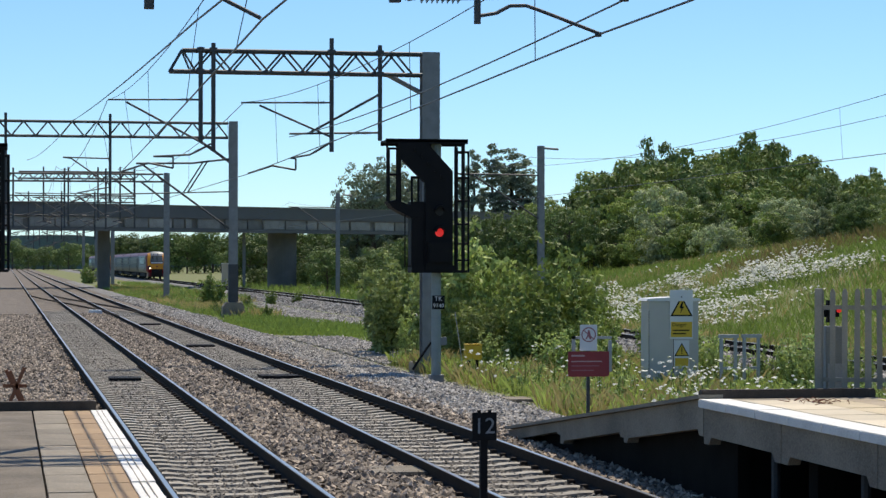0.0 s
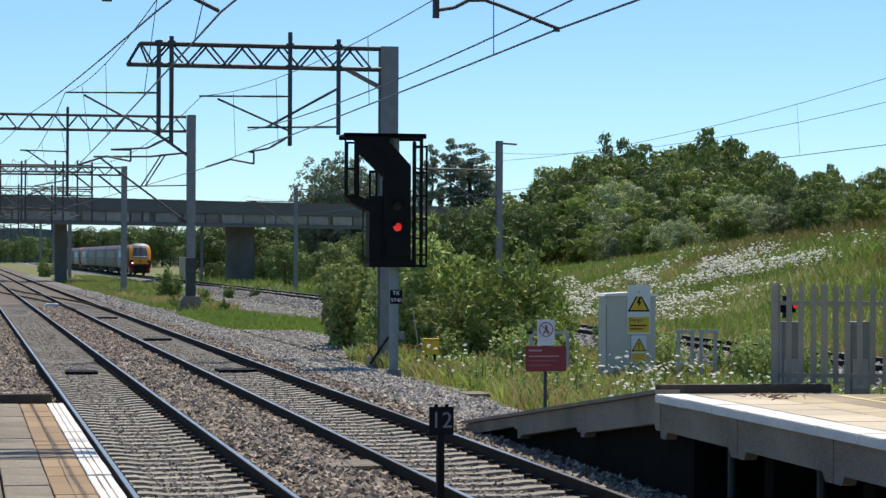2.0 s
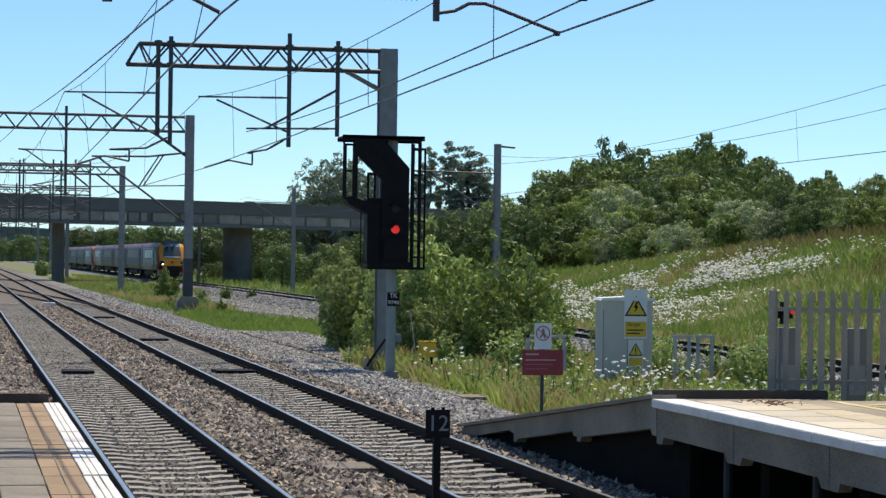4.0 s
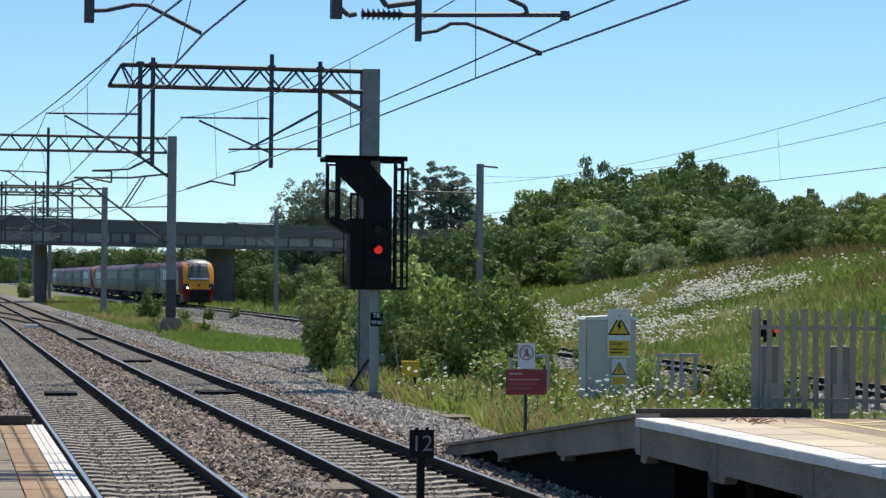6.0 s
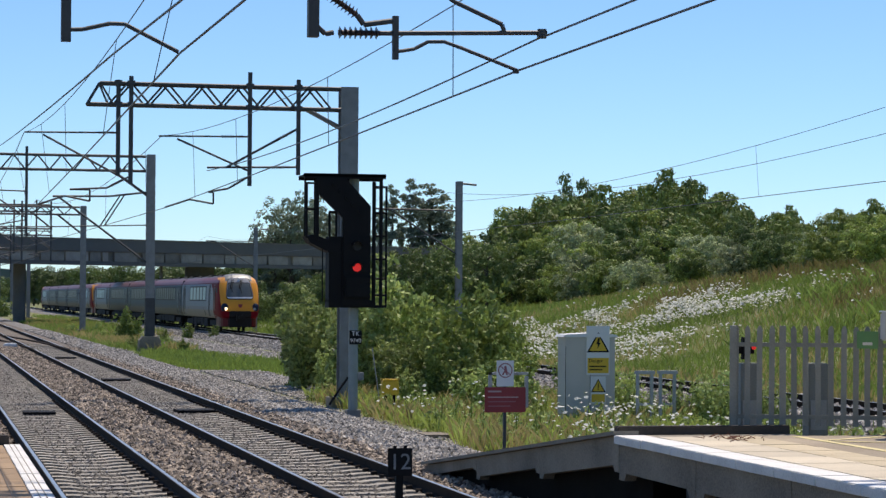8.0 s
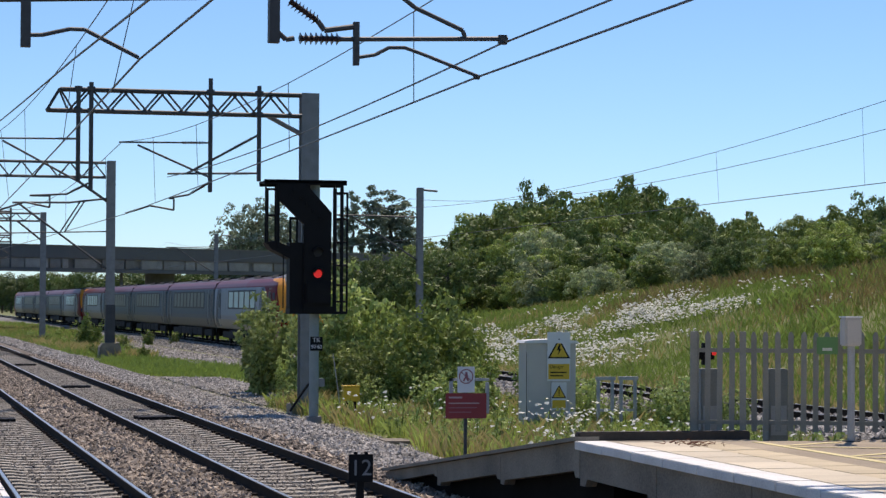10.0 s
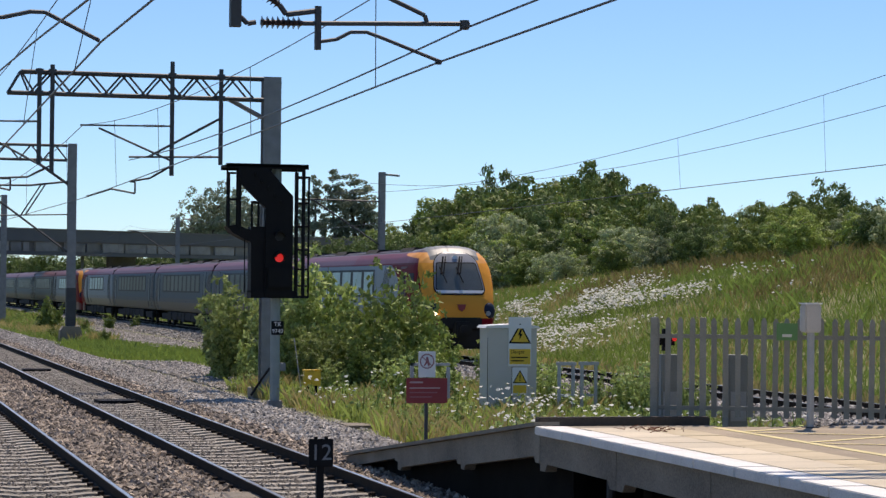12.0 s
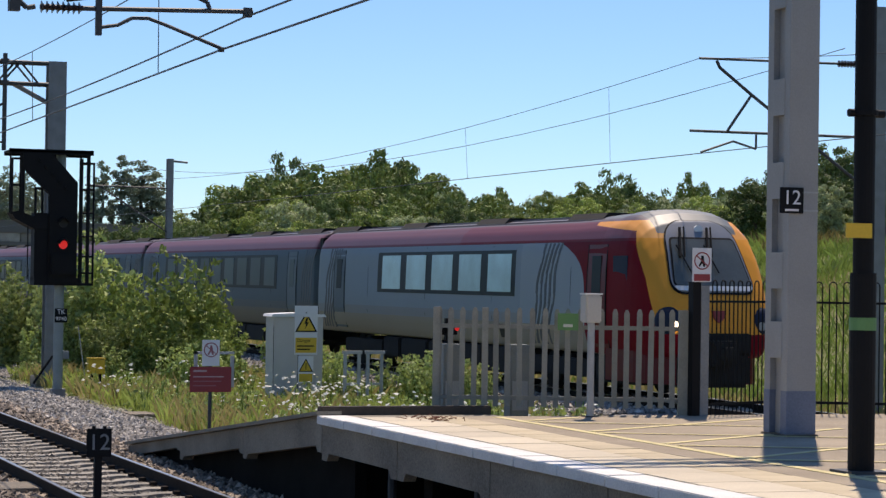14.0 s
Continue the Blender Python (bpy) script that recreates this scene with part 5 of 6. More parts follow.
def bogie(parent, s):
    b = part("bogie", B((-1.15, s - 1.6, 0.35, -0.95, s + 1.6, 0.72), (0.95, s - 1.6, 0.35, 1.15, s + 1.6, 0.72), (-1, s - 0.25, 0.4, 1, s + 0.25, 0.8), bevel=0.03), "t_under", parent)
    for q in (-1.12, 1.12):
        part("wheelset", rods(((-0.82, s + q, 0.42), (-0.69, s + q, 0.42), 0.42), ((0.69, s + q, 0.42), (0.82, s + q, 0.42), 0.42), ((-0.7, s + q, 0.42), (0.7, s + q, 0.42), 0.08), n=18), "t_under", b)


def railcar(nose, length=22.9):
    label = "yellow nosed driving railcar in silver and dark red" if nose else "silver passenger railcar with dark windows and maroon band"
    t = thing("railcar", label, "train", group="coupled railcars")
    L = length
    car_body("body", L, nose, t)
    zebra = 5.75 if nose else 1.6
    for side in (-1, 1):
        # window bands
        w0, w1, n = (7.85, 17.4, 5) if nose else (4.0, 18.6, 9)
        pitch = (w1 - w0) / n
        side_panel("window_band", w0 - 0.12, w1 + 0.02, 1.98, 3.0, side, 0.012, "t_frame", t, "dark window surround")
        for k in range(n):
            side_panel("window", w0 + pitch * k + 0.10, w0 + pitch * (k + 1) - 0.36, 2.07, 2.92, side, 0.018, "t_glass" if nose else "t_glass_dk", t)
        # doors
        for d0 in ((2.75, ) if nose else (1.75,)) + (L - 2.5,):
            dm = "t_red" if nose and d0 < 6 else "t_silver"
            d = side_panel("door", d0, d0 + 0.95, 1.0, 3.08, side, 0.016, dm, t)
            side_panel("door_window", d0 + 0.25, d0 + 0.70, 2.05, 2.85, side, 0.022, "t_frame" if nose else "t_glass_dk", d)
            for e in (d0 - 0.02, d0 + 0.93):
                side_panel("door_seal", e, e + 0.035, 1.0, 3.08, side, 0.020, "black", d)
        # striped pattern where the liveries meet
        for s0 in ((zebra, L - 1.5) if nose else (0.55, L - 1.5)):
            for j in range(5):
                for k in range(10):
                    at = [s0 + 0.225 * j - 0.06 * q + 0.07 * math.sin(q * 1.05 + 0.35 * j) for q in (k, k + 1)]
                    side_panel("pattern_stripe", at[0], at[0] + (0.11 if (j + k) % 4 else 0.075), 0.98 + 0.215 * k, 0.98 + 0.215 * (k + 1), side, 0.008, "t_stripe", t, slant=at[1] - at[0])
        side_panel("skirt_vent", 0.3 + (8.0 if nose else 2.2), 0.7 + (8.0 if nose else 2.2), 1.05, 1.35, side, 0.01, "t_frame", t)
        for k in range(4):
            side_panel("panel_joint", 0.02 + L * (k + 1) / 5, 0.035 + L * (k + 1) / 5, 0.9, 3.1, side, 0.004, "t_frame", t)
    for s in (3.6 if not nose else 5.6, L - 3.6):
        bogie(t, s)
    a, b = (7.6, L - 5.6) if nose else (5.6, L - 5.6)
    q = a
    while q < b:
        w = rnd.uniform(1.2, 2.6)
        part("underframe_box", B((-1.25, q, rnd.uniform(0.22, 0.4), 1.25, min(q + w, b), 0.83), bevel=0.03), "t_under", t)
        q += w + rnd.uniform(0.08, 0.3)
    if nose:
        part("underframe_box", B((-1.2, 1.6, 0.3, 1.2, 3.6, 0.85), bevel=0.05), "t_under", t)
    for k in range(3 if not nose else 4):
        s = (4.2 if nose else 1.2) + k * (L - 6) / 3
        part("roof_pod", prism([(-0.85, 3.60), (-0.68, 3.765), (0.68, 3.765), (0.85, 3.60)], s, s + rnd.uniform(1.4, 2.8), "y"), "t_under", t, "dark roof grille")
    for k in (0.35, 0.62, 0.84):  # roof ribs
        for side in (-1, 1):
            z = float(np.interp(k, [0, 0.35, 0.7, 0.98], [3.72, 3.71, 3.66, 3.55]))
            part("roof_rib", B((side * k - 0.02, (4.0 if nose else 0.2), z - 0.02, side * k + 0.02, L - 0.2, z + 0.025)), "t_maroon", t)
    part("gangway", B((-0.75, L, 1.0, 0.75, L + 0.45, 3.35), (-1.22, L + 0.01, 0.95, 1.22, L + 0.3, 3.45)), "black", t)
    if nose:
        # windscreen: a plate that follows the sloping front
        def reach(x, z):
            """How far behind the tip the shell reaches height z at this x."""
            lo, hi = 0.45, 3.6
            for _ in range(22):
                mid = (lo + hi) / 2
                w, top, bot = nose_shape(mid)
                zz = float(np.interp(abs(x), [p[0] * w for p in HALF[:8]], [bot + (top - bot) * (p[1] - 0.84) / 2.88 for p in HALF[:8]]))
                lo, hi = (mid, hi) if zz < z else (lo, mid)
            return hi

        def plate(name, z0, z1, hw0, hw1, low_r, high_r, lift, material, label="", rows=18, cols=12):
            """A tapering plate with rounded corners that follows the sloping front."""
            v, f = [], []
            for i in range(rows + 1):
                z = z0 + (z1 - z0) * (0.5 - 0.5 * math.cos(math.pi * i / rows))
                hw = hw0 + (hw1 - hw0) * (z - z0) / (z1 - z0)
                if z - z0 < low_r:
                    hw -= low_r - math.sqrt(max(0.0, low_r ** 2 - (low_r - z + z0) ** 2))
                if z1 - z < high_r:
                    hw -= high_r - math.sqrt(max(0.0, high_r ** 2 - (high_r - z1 + z) ** 2))
                for j in range(cols + 1):
                    x = (-1 + 2 * j / cols) * hw
                    v.append((x, reach(x, z) - lift, z + lift * 0.7))
            for i in range(rows):
                for j in range(cols):
                    q0 = i * (cols + 1) + j
                    f.append((q0, q0 + 1, q0 + cols + 2, q0 + cols + 1))
            return raw(name, v, f, material, t, label, True)

        plate("surround_seal", 2.10, 3.56, 0.935, 0.73, 0.26, 0.42, 0.012, "black")
        plate("windscreen_surround", 2.13, 3.54, 0.90, 0.70, 0.25, 0.40, 0.024, "t_grey", "light grey rounded windscreen surround")
        plate("windscreen_seal", 2.22, 3.20, 0.855, 0.70, 0.12, 0.08, 0.036, "black")
        plate("windscreen", 2.25, 3.16, 0.82, 0.67, 0.10, 0.06, 0.044, "t_screen", "large raked windscreen")
        plate("sill_strip", 2.145, 2.24, 0.80, 0.84, 0.06, 0.02, 0.052, "sign_white", "bright strip below the windscreen", 6, 8)
        for x in (-0.46, 0.12):
            bm = bmesh.new()
            for x0, z0, x1, z1, r in ((x + 0.03, 3.36, x - 0.14, 2.78, 0.03), (x + 0.12, 3.38, x - 0.04, 2.80, 0.018), (x - 0.16, 3.02, x + 0.02, 2.48, 0.016)):
                rod(bm, (x0, reach(x0, z0) - 0.09, z0 + 0.05), (x1, reach(x1, z1) - 0.09, z1 + 0.05), r, 6)
            part("wiper", bm, "black", t)
        y_top = reach(0.0, 3.36)
        part("top_lamp", rods(((0, y_top - 0.05, 3.38), (0, y_top + 0.12, 3.36), 0.09), n=16), "sign_white", t)
        # headlights, front opening and coupler
        for side in (-1, 1):
            bm = bmesh.new()
            bmesh.ops.create_uvsphere(bm, u_segments=20, v_segments=12, radius=1.0, matrix=pose(side * 0.97, 0.66, 1.58, 0, 0, side * 35) @ Matrix.Diagonal((0.27, 0.24, 0.32, 1)))
            part("lamp_housing", bm, "t_blue", t, "dark blue rounded lamp housing", True)
            part("headlight", rods(((side * 0.93, 0.40, 1.50), (side * 0.93, 0.6, 1.50), 0.085), n=18), "head_lamp" if side < 0 else "t_grey", t, "bright lit headlight" if side < 0 else "unlit round headlight")
            part("cab_window", B((side * 1.34 - 0.012, 1.75, 2.15, side * 1.34 + 0.022, 2.45, 2.85), bevel=0.01), "t_blue", t)
            corner = [(1.24, 3.0), (1.23, 1.7), (1.17, 1.25), (1.06, 0.95), (0.90, 0.74), (0.70, 0.60), (0.66, 0.72), (0.80, 1.3), (1.0, 3.0)]
            part("side_valance", prism([(side * x, q) for x, q in corner], 0.36, 1.14, "z"), "t_red", t, "dark red rounded skirt corner")
        part("badge", prism([(-0.14, 1.80), (0.14, 1.80), (0.1, 1.64), (0, 1.56), (-0.1, 1.64)], 0.395, 0.6, "y"), "sign_red", t, "small red badge")
        part("valance", B((-0.78, 0.54, 0.30, 0.78, 1.6, 1.0), bevel=0.08), "t_under", t)
        part("front_opening", B((-0.7, 0.394, 0.98, 0.7, 0.8, 1.36), bevel=0.04), "t_under", t)
        part("coupler", B((-0.28, 0.03, 0.72, 0.28, 0.68, 1.22), (-0.16, -0.17, 0.85, 0.16, 0.08, 1.1), bevel=0.04), "t_under", t)
    return t


def make_train():
    """Two five-car sets coupled. Returns (car, offset behind the leading nose, turned)."""
    lead = railcar(True, length=22.8)
    mid = railcar(False, length=22.4)
    cars = [(lead, 0.0, False)]
    s = 22.8 + 0.45
    for k in range(3):
        c = mid if k == 0 else copy_thing(mid, pose(0, 0, 0))
        cars.append((c, s, False))
        s += 22.85
    tail = copy_thing(lead, pose(0, 0, 0))
    s += 22.8
    cars.append((tail, s, True))
    s += 0.7
    lead2 = copy_thing(lead, pose(0, 0, 0))
    cars.append((lead2, s, False))
    s += 23.25
    for k in range(3):
        cars.append((copy_thing(mid, pose(0, 0, 0)), s, False))
        s += 22.85
    s += 22.8
    cars.append((copy_thing(lead, pose(0, 0, 0)), s, True))
    return cars


CARS = make_train()


# ---------------------------------------------------------------- plants
def leaf_mesh(name, blobs, count, leaf, material, seed, droop=0.3, up=0.0, shell=0.55, slim=0.33):
    """Leaves strewn in the shells of many small clumps; each leaf a bent pair of triangles."""
    rg = np.random.RandomState(seed)
    w = np.array([b[3] ** 2 for b in blobs])
    pick = rg.choice(len(blobs), count, p=w / w.sum())
    b = np.array(blobs)[pick]
    d = rg.normal(size=(count, 3))
    d /= np.linalg.norm(d, axis=1)[:, None]
    d[:, 2] = np.where(rg.rand(count) < 0.22, d[:, 2], np.abs(d[:, 2]))
    r = b[:, 3] * (shell + (1.06 - shell) * rg.rand(count))
    c = b[:, :3] + d * r[:, None] * np.array([1, 1, 0.85])
    nrm = d + rg.normal(size=(count, 3)) * 0.3  # leaves face outwards from their clump
    a = np.cross(nrm, rg.normal(size=(count, 3)))
    a[:, 2] -= 0.4 * (droop - up)
    a /= np.linalg.norm(a, axis=1)[:, None]
    k = np.cross(a, nrm)
    k /= np.linalg.norm(k, axis=1)[:, None]
    s = leaf * (0.6 + 0.8 * rg.rand(count))[:, None]
    v = np.stack([c, c + a * s * 0.5 + k * s * slim, c + a * s, c + a * s * 0.5 - k * s * slim], 1).reshape(-1, 3)
    i = np.arange(count)[:, None] * 4
    f = np.concatenate([i + np.array([0, 1, 2, 3])], 0)
    me = bpy.data.meshes.new(name)
    me.from_pydata(v.tolist(), [], f.tolist())
    me.materials.append(M[material])
    return me


def clumps(rg, n, rx, rz, zc, size, squash=1.0, top_heavy=0.0):
    out = []
    while len(out) < n:
        p = np.array([rg.gauss(0, 0.5), rg.gauss(0, 0.5), rg.gauss(0, 0.5)])
        q = np.linalg.norm(p)
        if q > 1.05 or q < 0.25:
            continue
        out.append((p[0] * rx, p[1] * rx, zc + p[2] * rz, size * rg.uniform(0.6, 1.25)))
    return out


def wood_bm(rg, height, r, limbs, spread, start=0.3):
    bm = bmesh.new()
    p = Vector((0, 0, -0.3))
    n = 5
    for k in range(n):
        q = Vector((rg.uniform(-0.06, 0.06) * height * 0.3, rg.uniform(-0.06, 0.06) * height * 0.3, height * 0.74 * (k + 1) / n))
        rod(bm, p, q, r * (1 - k / n * 0.8), 7, r * (1 - (k + 1) / n * 0.8))
        p = q
    for k in range(limbs):
        z = height * rg.uniform(start, 0.75)
        a = rg.uniform(0, 6.28)
        l = spread * rg.uniform(0.4, 0.7)
        m = Vector((math.cos(a) * l * 0.55, math.sin(a) * l * 0.55, z + l * 0.3))
        e = Vector((math.cos(a) * l, math.sin(a) * l, min(z + l * 0.6, height * 0.8)))
        rod(bm, (0, 0, z), m, r * 0.35, 5, r * 0.22)
        rod(bm, m, e, r * 0.22, 5, r * 0.06)
    return bm


def plant_proto(name, label, category, group, height, radius, n_clump, clump, count, leaf, material, seed, stems=False, shell=0.8):
    rg = random.Random(seed)
    t = thing(name, label, category, group=group)
    if stems:
        cl = []
        for k in range(n_clump // 2):
            a, l = rg.uniform(0, 6.28), radius * math.sqrt(rg.random())
            tip = Vector((math.cos(a) * l, math.sin(a) * l, height * rg.uniform(0.65, 1.05) * (1 - 0.28 * (l / radius) ** 2)))
            foot = Vector((tip.x * 0.3, tip.y * 0.3, -0.3))
            if k < 12:
                part("stem", rod(bmesh.new(), foot, tip, 0.016, 5, 0.005), "lawn", t)
            for q in range(6):
                c = foot.lerp(tip, 0.22 + 0.78 * (q + rg.random() * 0.6) / 6)
                cl.append((c.x + rg.gauss(0, 0.05), c.y + rg.gauss(0, 0.05), c.z, clump * (1.0 - 0.10 * q) * rg.uniform(0.5, 0.9)))
        me = leaf_mesh("crown", cl, count, leaf, material, seed, 0.0, 0.35, slim=0.27)
    else:
        part("trunk", wood_bm(rg, height, height * 0.022 + 0.04, 9, radius), "bark", t)
        zc, rz = (height * 0.53, height * 0.50)
        me = leaf_mesh("crown", clumps(rg, n_clump, radius, rz, zc, clump), count, leaf, material, seed, shell=shell)
    o = new("crown", me)
    o.parent = t
    return t


def set_plants(proto, places):
    """The first place takes the prototype itself; the rest take copies. place: x, y, scale, turn."""
    for k, (x, y, s, a, *slim) in enumerate(places):
        ob = proto if k == 0 else copy_thing(proto, pose(0, 0, 0))
        w = s * (slim[0] if slim else 1.0)
        ob.matrix_basis = pose(x, y, float(ground_z(x, y)), 0, 0, a) @ Matrix.Diagonal((w, w, s, 1))


pr = random.Random(21)


def at_bearing(b, y):
    return y * math.tan(radians(b))


def woods():
    kinds = ("leaf", "leaf_dk", "leaf_blue", "leaf_deep")
    hill = [plant_proto("hillside_tree", "dense green hillside tree in full leaf", "tree", "hillside trees", 6.0, 2.6, 120, 0.56, 11500, 0.205, k, 31 + i, shell=0.6) for i, k in enumerate(kinds)]
    bush = [plant_proto("hillside_bush", "rounded green bush at the foot of the wooded bank", "shrub", "hillside bushes", 3.4, 2.0, 80, 0.40, 6500, 0.165, k, 41 + i, shell=0.65) for i, k in enumerate(kinds)]
    spots = {(q, i): [] for q in (0, 1) for i in range(4)}
    # the skyline's elevation along the bearing, from which each tree takes its height
    sky_b = (8.6, 11.3, 12.9, 13.2, 13.6, 14.4, 15.1, 16.2, 17.2, 18.2, 19.2, 19.5, 20.0, 21.0, 22.0, 24.2, 25.6, 27.4, 29.0, 30.0, 34.0)
    sky_e = (0.040, 0.046, 0.040, 0.032, 0.036, 0.046, 0.050, 0.049, 0.050, 0.047, 0.046, 0.041, 0.038, 0.037, 0.040, 0.041, 0.043, 0.047, 0.056, 0.063, 0.060)
    for x0, dx, part_of in ((41.5, 1.5, 0.42), (45.5, 2.0, 0.66), (51.0, 3.0, 0.86), (58.0, 4.0, 0.97), (66.0, 4.0, 1.0)):
        y = 58.0
        while y < 215:
            x = x0 + pr.uniform(-dx, dx) + max(0, (y - 120) * 0.03)
            b = math.degrees(math.atan2(x, y))
            if b > 12.6:
                base = float(ground_z(x, y))
                rise = EYE + math.hypot(x, y) * float(np.interp(b, sky_b, sky_e)) * pr.uniform(0.90, 1.04) - base
                low = part_of < 0.6
                s = max(0.38, rise * part_of * pr.uniform(0.82, 1.12) / 6.1) * (6.1 / 3.7 if low else 1.0)
                if part_of < 0.9 or s > 0.5:
                    k = pr.choice((1, 1, 3, 3, 3, 2) if part_of > 0.9 else (0, 1, 1, 3, 3) if part_of > 0.8 else (0, 0, 1, 2, 2, 3))
                    spots[int(low), k].append((x, y, s * pr.uniform(0.85, 1.08), pr.uniform(0, 360), pr.uniform(0.5, 1.1) if part_of > 0.9 else pr.uniform(0.8, 1.2)))
            y += pr.uniform(2.6, 4.4) * (0.75 + 0.5 * part_of if part_of < 0.9 else 0.95)
    for i in range(4):
        set_plants(hill[i], spots[0, i])
        set_plants(bush[i], spots[1, i])
    pop = [plant_proto("tall_tree", "tall narrow grey-green tree behind the bridge", "tree", "tall trees", 13.0, 0.95, 80, 0.40, 6500, 0.19, "leaf_grey", 51, shell=0.6),
           plant_proto("tall_tree", "broad tall tree standing beyond the road bridge", "tree", "tall trees", 14.6, 3.7, 130, 0.75, 9000, 0.27, "leaf_grey", 52, shell=0.6)]
    set_plants(pop[0], [(at_bearing(b, y), y, s, pr.uniform(0, 360), w) for b, y, s, w in ((11.15, 276, 1.12, 0.9), (11.40, 270, 1.33, 1.0), (11.68, 274, 1.08, 0.8), (11.95, 268, 1.38, 1.05), (12.15, 277, 1.05, 0.9), (12.42, 271, 1.33, 1.7), (12.72, 268, 1.22, 1.35), (13.0, 266, 0.92, 1.0), (13.35, 262, 0.82, 1.2), (13.75, 255, 0.78, 1.2), (14.1, 250, 0.8, 1.2))])
    set_plants(pop[1], [(at_bearing(b, y), y, s, pr.uniform(0, 360)) for b, y, s in ((8.55, 282, 0.92), (9.0, 278, 1.16), (9.5, 284, 1.08), (10.1, 280, 1.0), (10.6, 284, 0.85))])
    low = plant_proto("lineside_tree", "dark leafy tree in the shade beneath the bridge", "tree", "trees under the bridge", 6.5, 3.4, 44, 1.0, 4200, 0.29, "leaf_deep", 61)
    set_plants(low, [(at_bearing(b, y), y, s, pr.uniform(0, 360)) for b, y, s in [(5.7 + 0.28 * k + pr.uniform(-0.1, 0.1), pr.uniform(275, 310), pr.uniform(0.85, 1.15)) for k in range(24)] + [(-8.0 + 0.42 * k, pr.uniform(300, 420), pr.uniform(0.7, 1.0)) for k in range(11)] + [(2.7 + 0.21 * k, pr.uniform(570, 610), pr.uniform(1.3, 1.75)) for k in range(20)]]
               + [(at_bearing(b, y), y, s, 31 * b) for b, y, s in [(6.0 + 0.26 * k, 252 + (k * 37) % 20, 0.32 + 0.02 * (k % 5)) for k in range(24)]]
               + [(2.0 + 2.6 * k, 760 + (k * 53) % 90, pr.uniform(1.1, 1.6), 77 * k) for k in range(15)]
               + [(26.5 + 2.6 * (k % 4) + pr.uniform(-0.8, 0.8), 188 + 4.6 * k, pr.uniform(0.42, 0.62), 63 * k) for k in range(16) if not 6.1 < math.degrees(math.atan2(26.5 + 2.6 * (k % 4), 188 + 4.6 * k)) < 7.4])


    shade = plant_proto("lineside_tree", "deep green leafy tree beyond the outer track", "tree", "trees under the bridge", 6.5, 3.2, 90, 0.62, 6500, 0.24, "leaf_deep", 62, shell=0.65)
    set_plants(shade, [(at_bearing(b, y), y, s, 20 * b) for b, y, s in ((10.1, 200, 0.75), (10.7, 195, 0.8), (11.3, 190, 0.85), (11.9, 182, 0.85), (12.5, 172, 0.8), (13.1, 165, 0.8), (9.3, 262, 0.8), (7.9, 262, 0.7), (13.8, 158, 0.75), (9.6, 215, 0.7), (12.2, 205, 0.95), (13.4, 185, 0.9))])


woods()


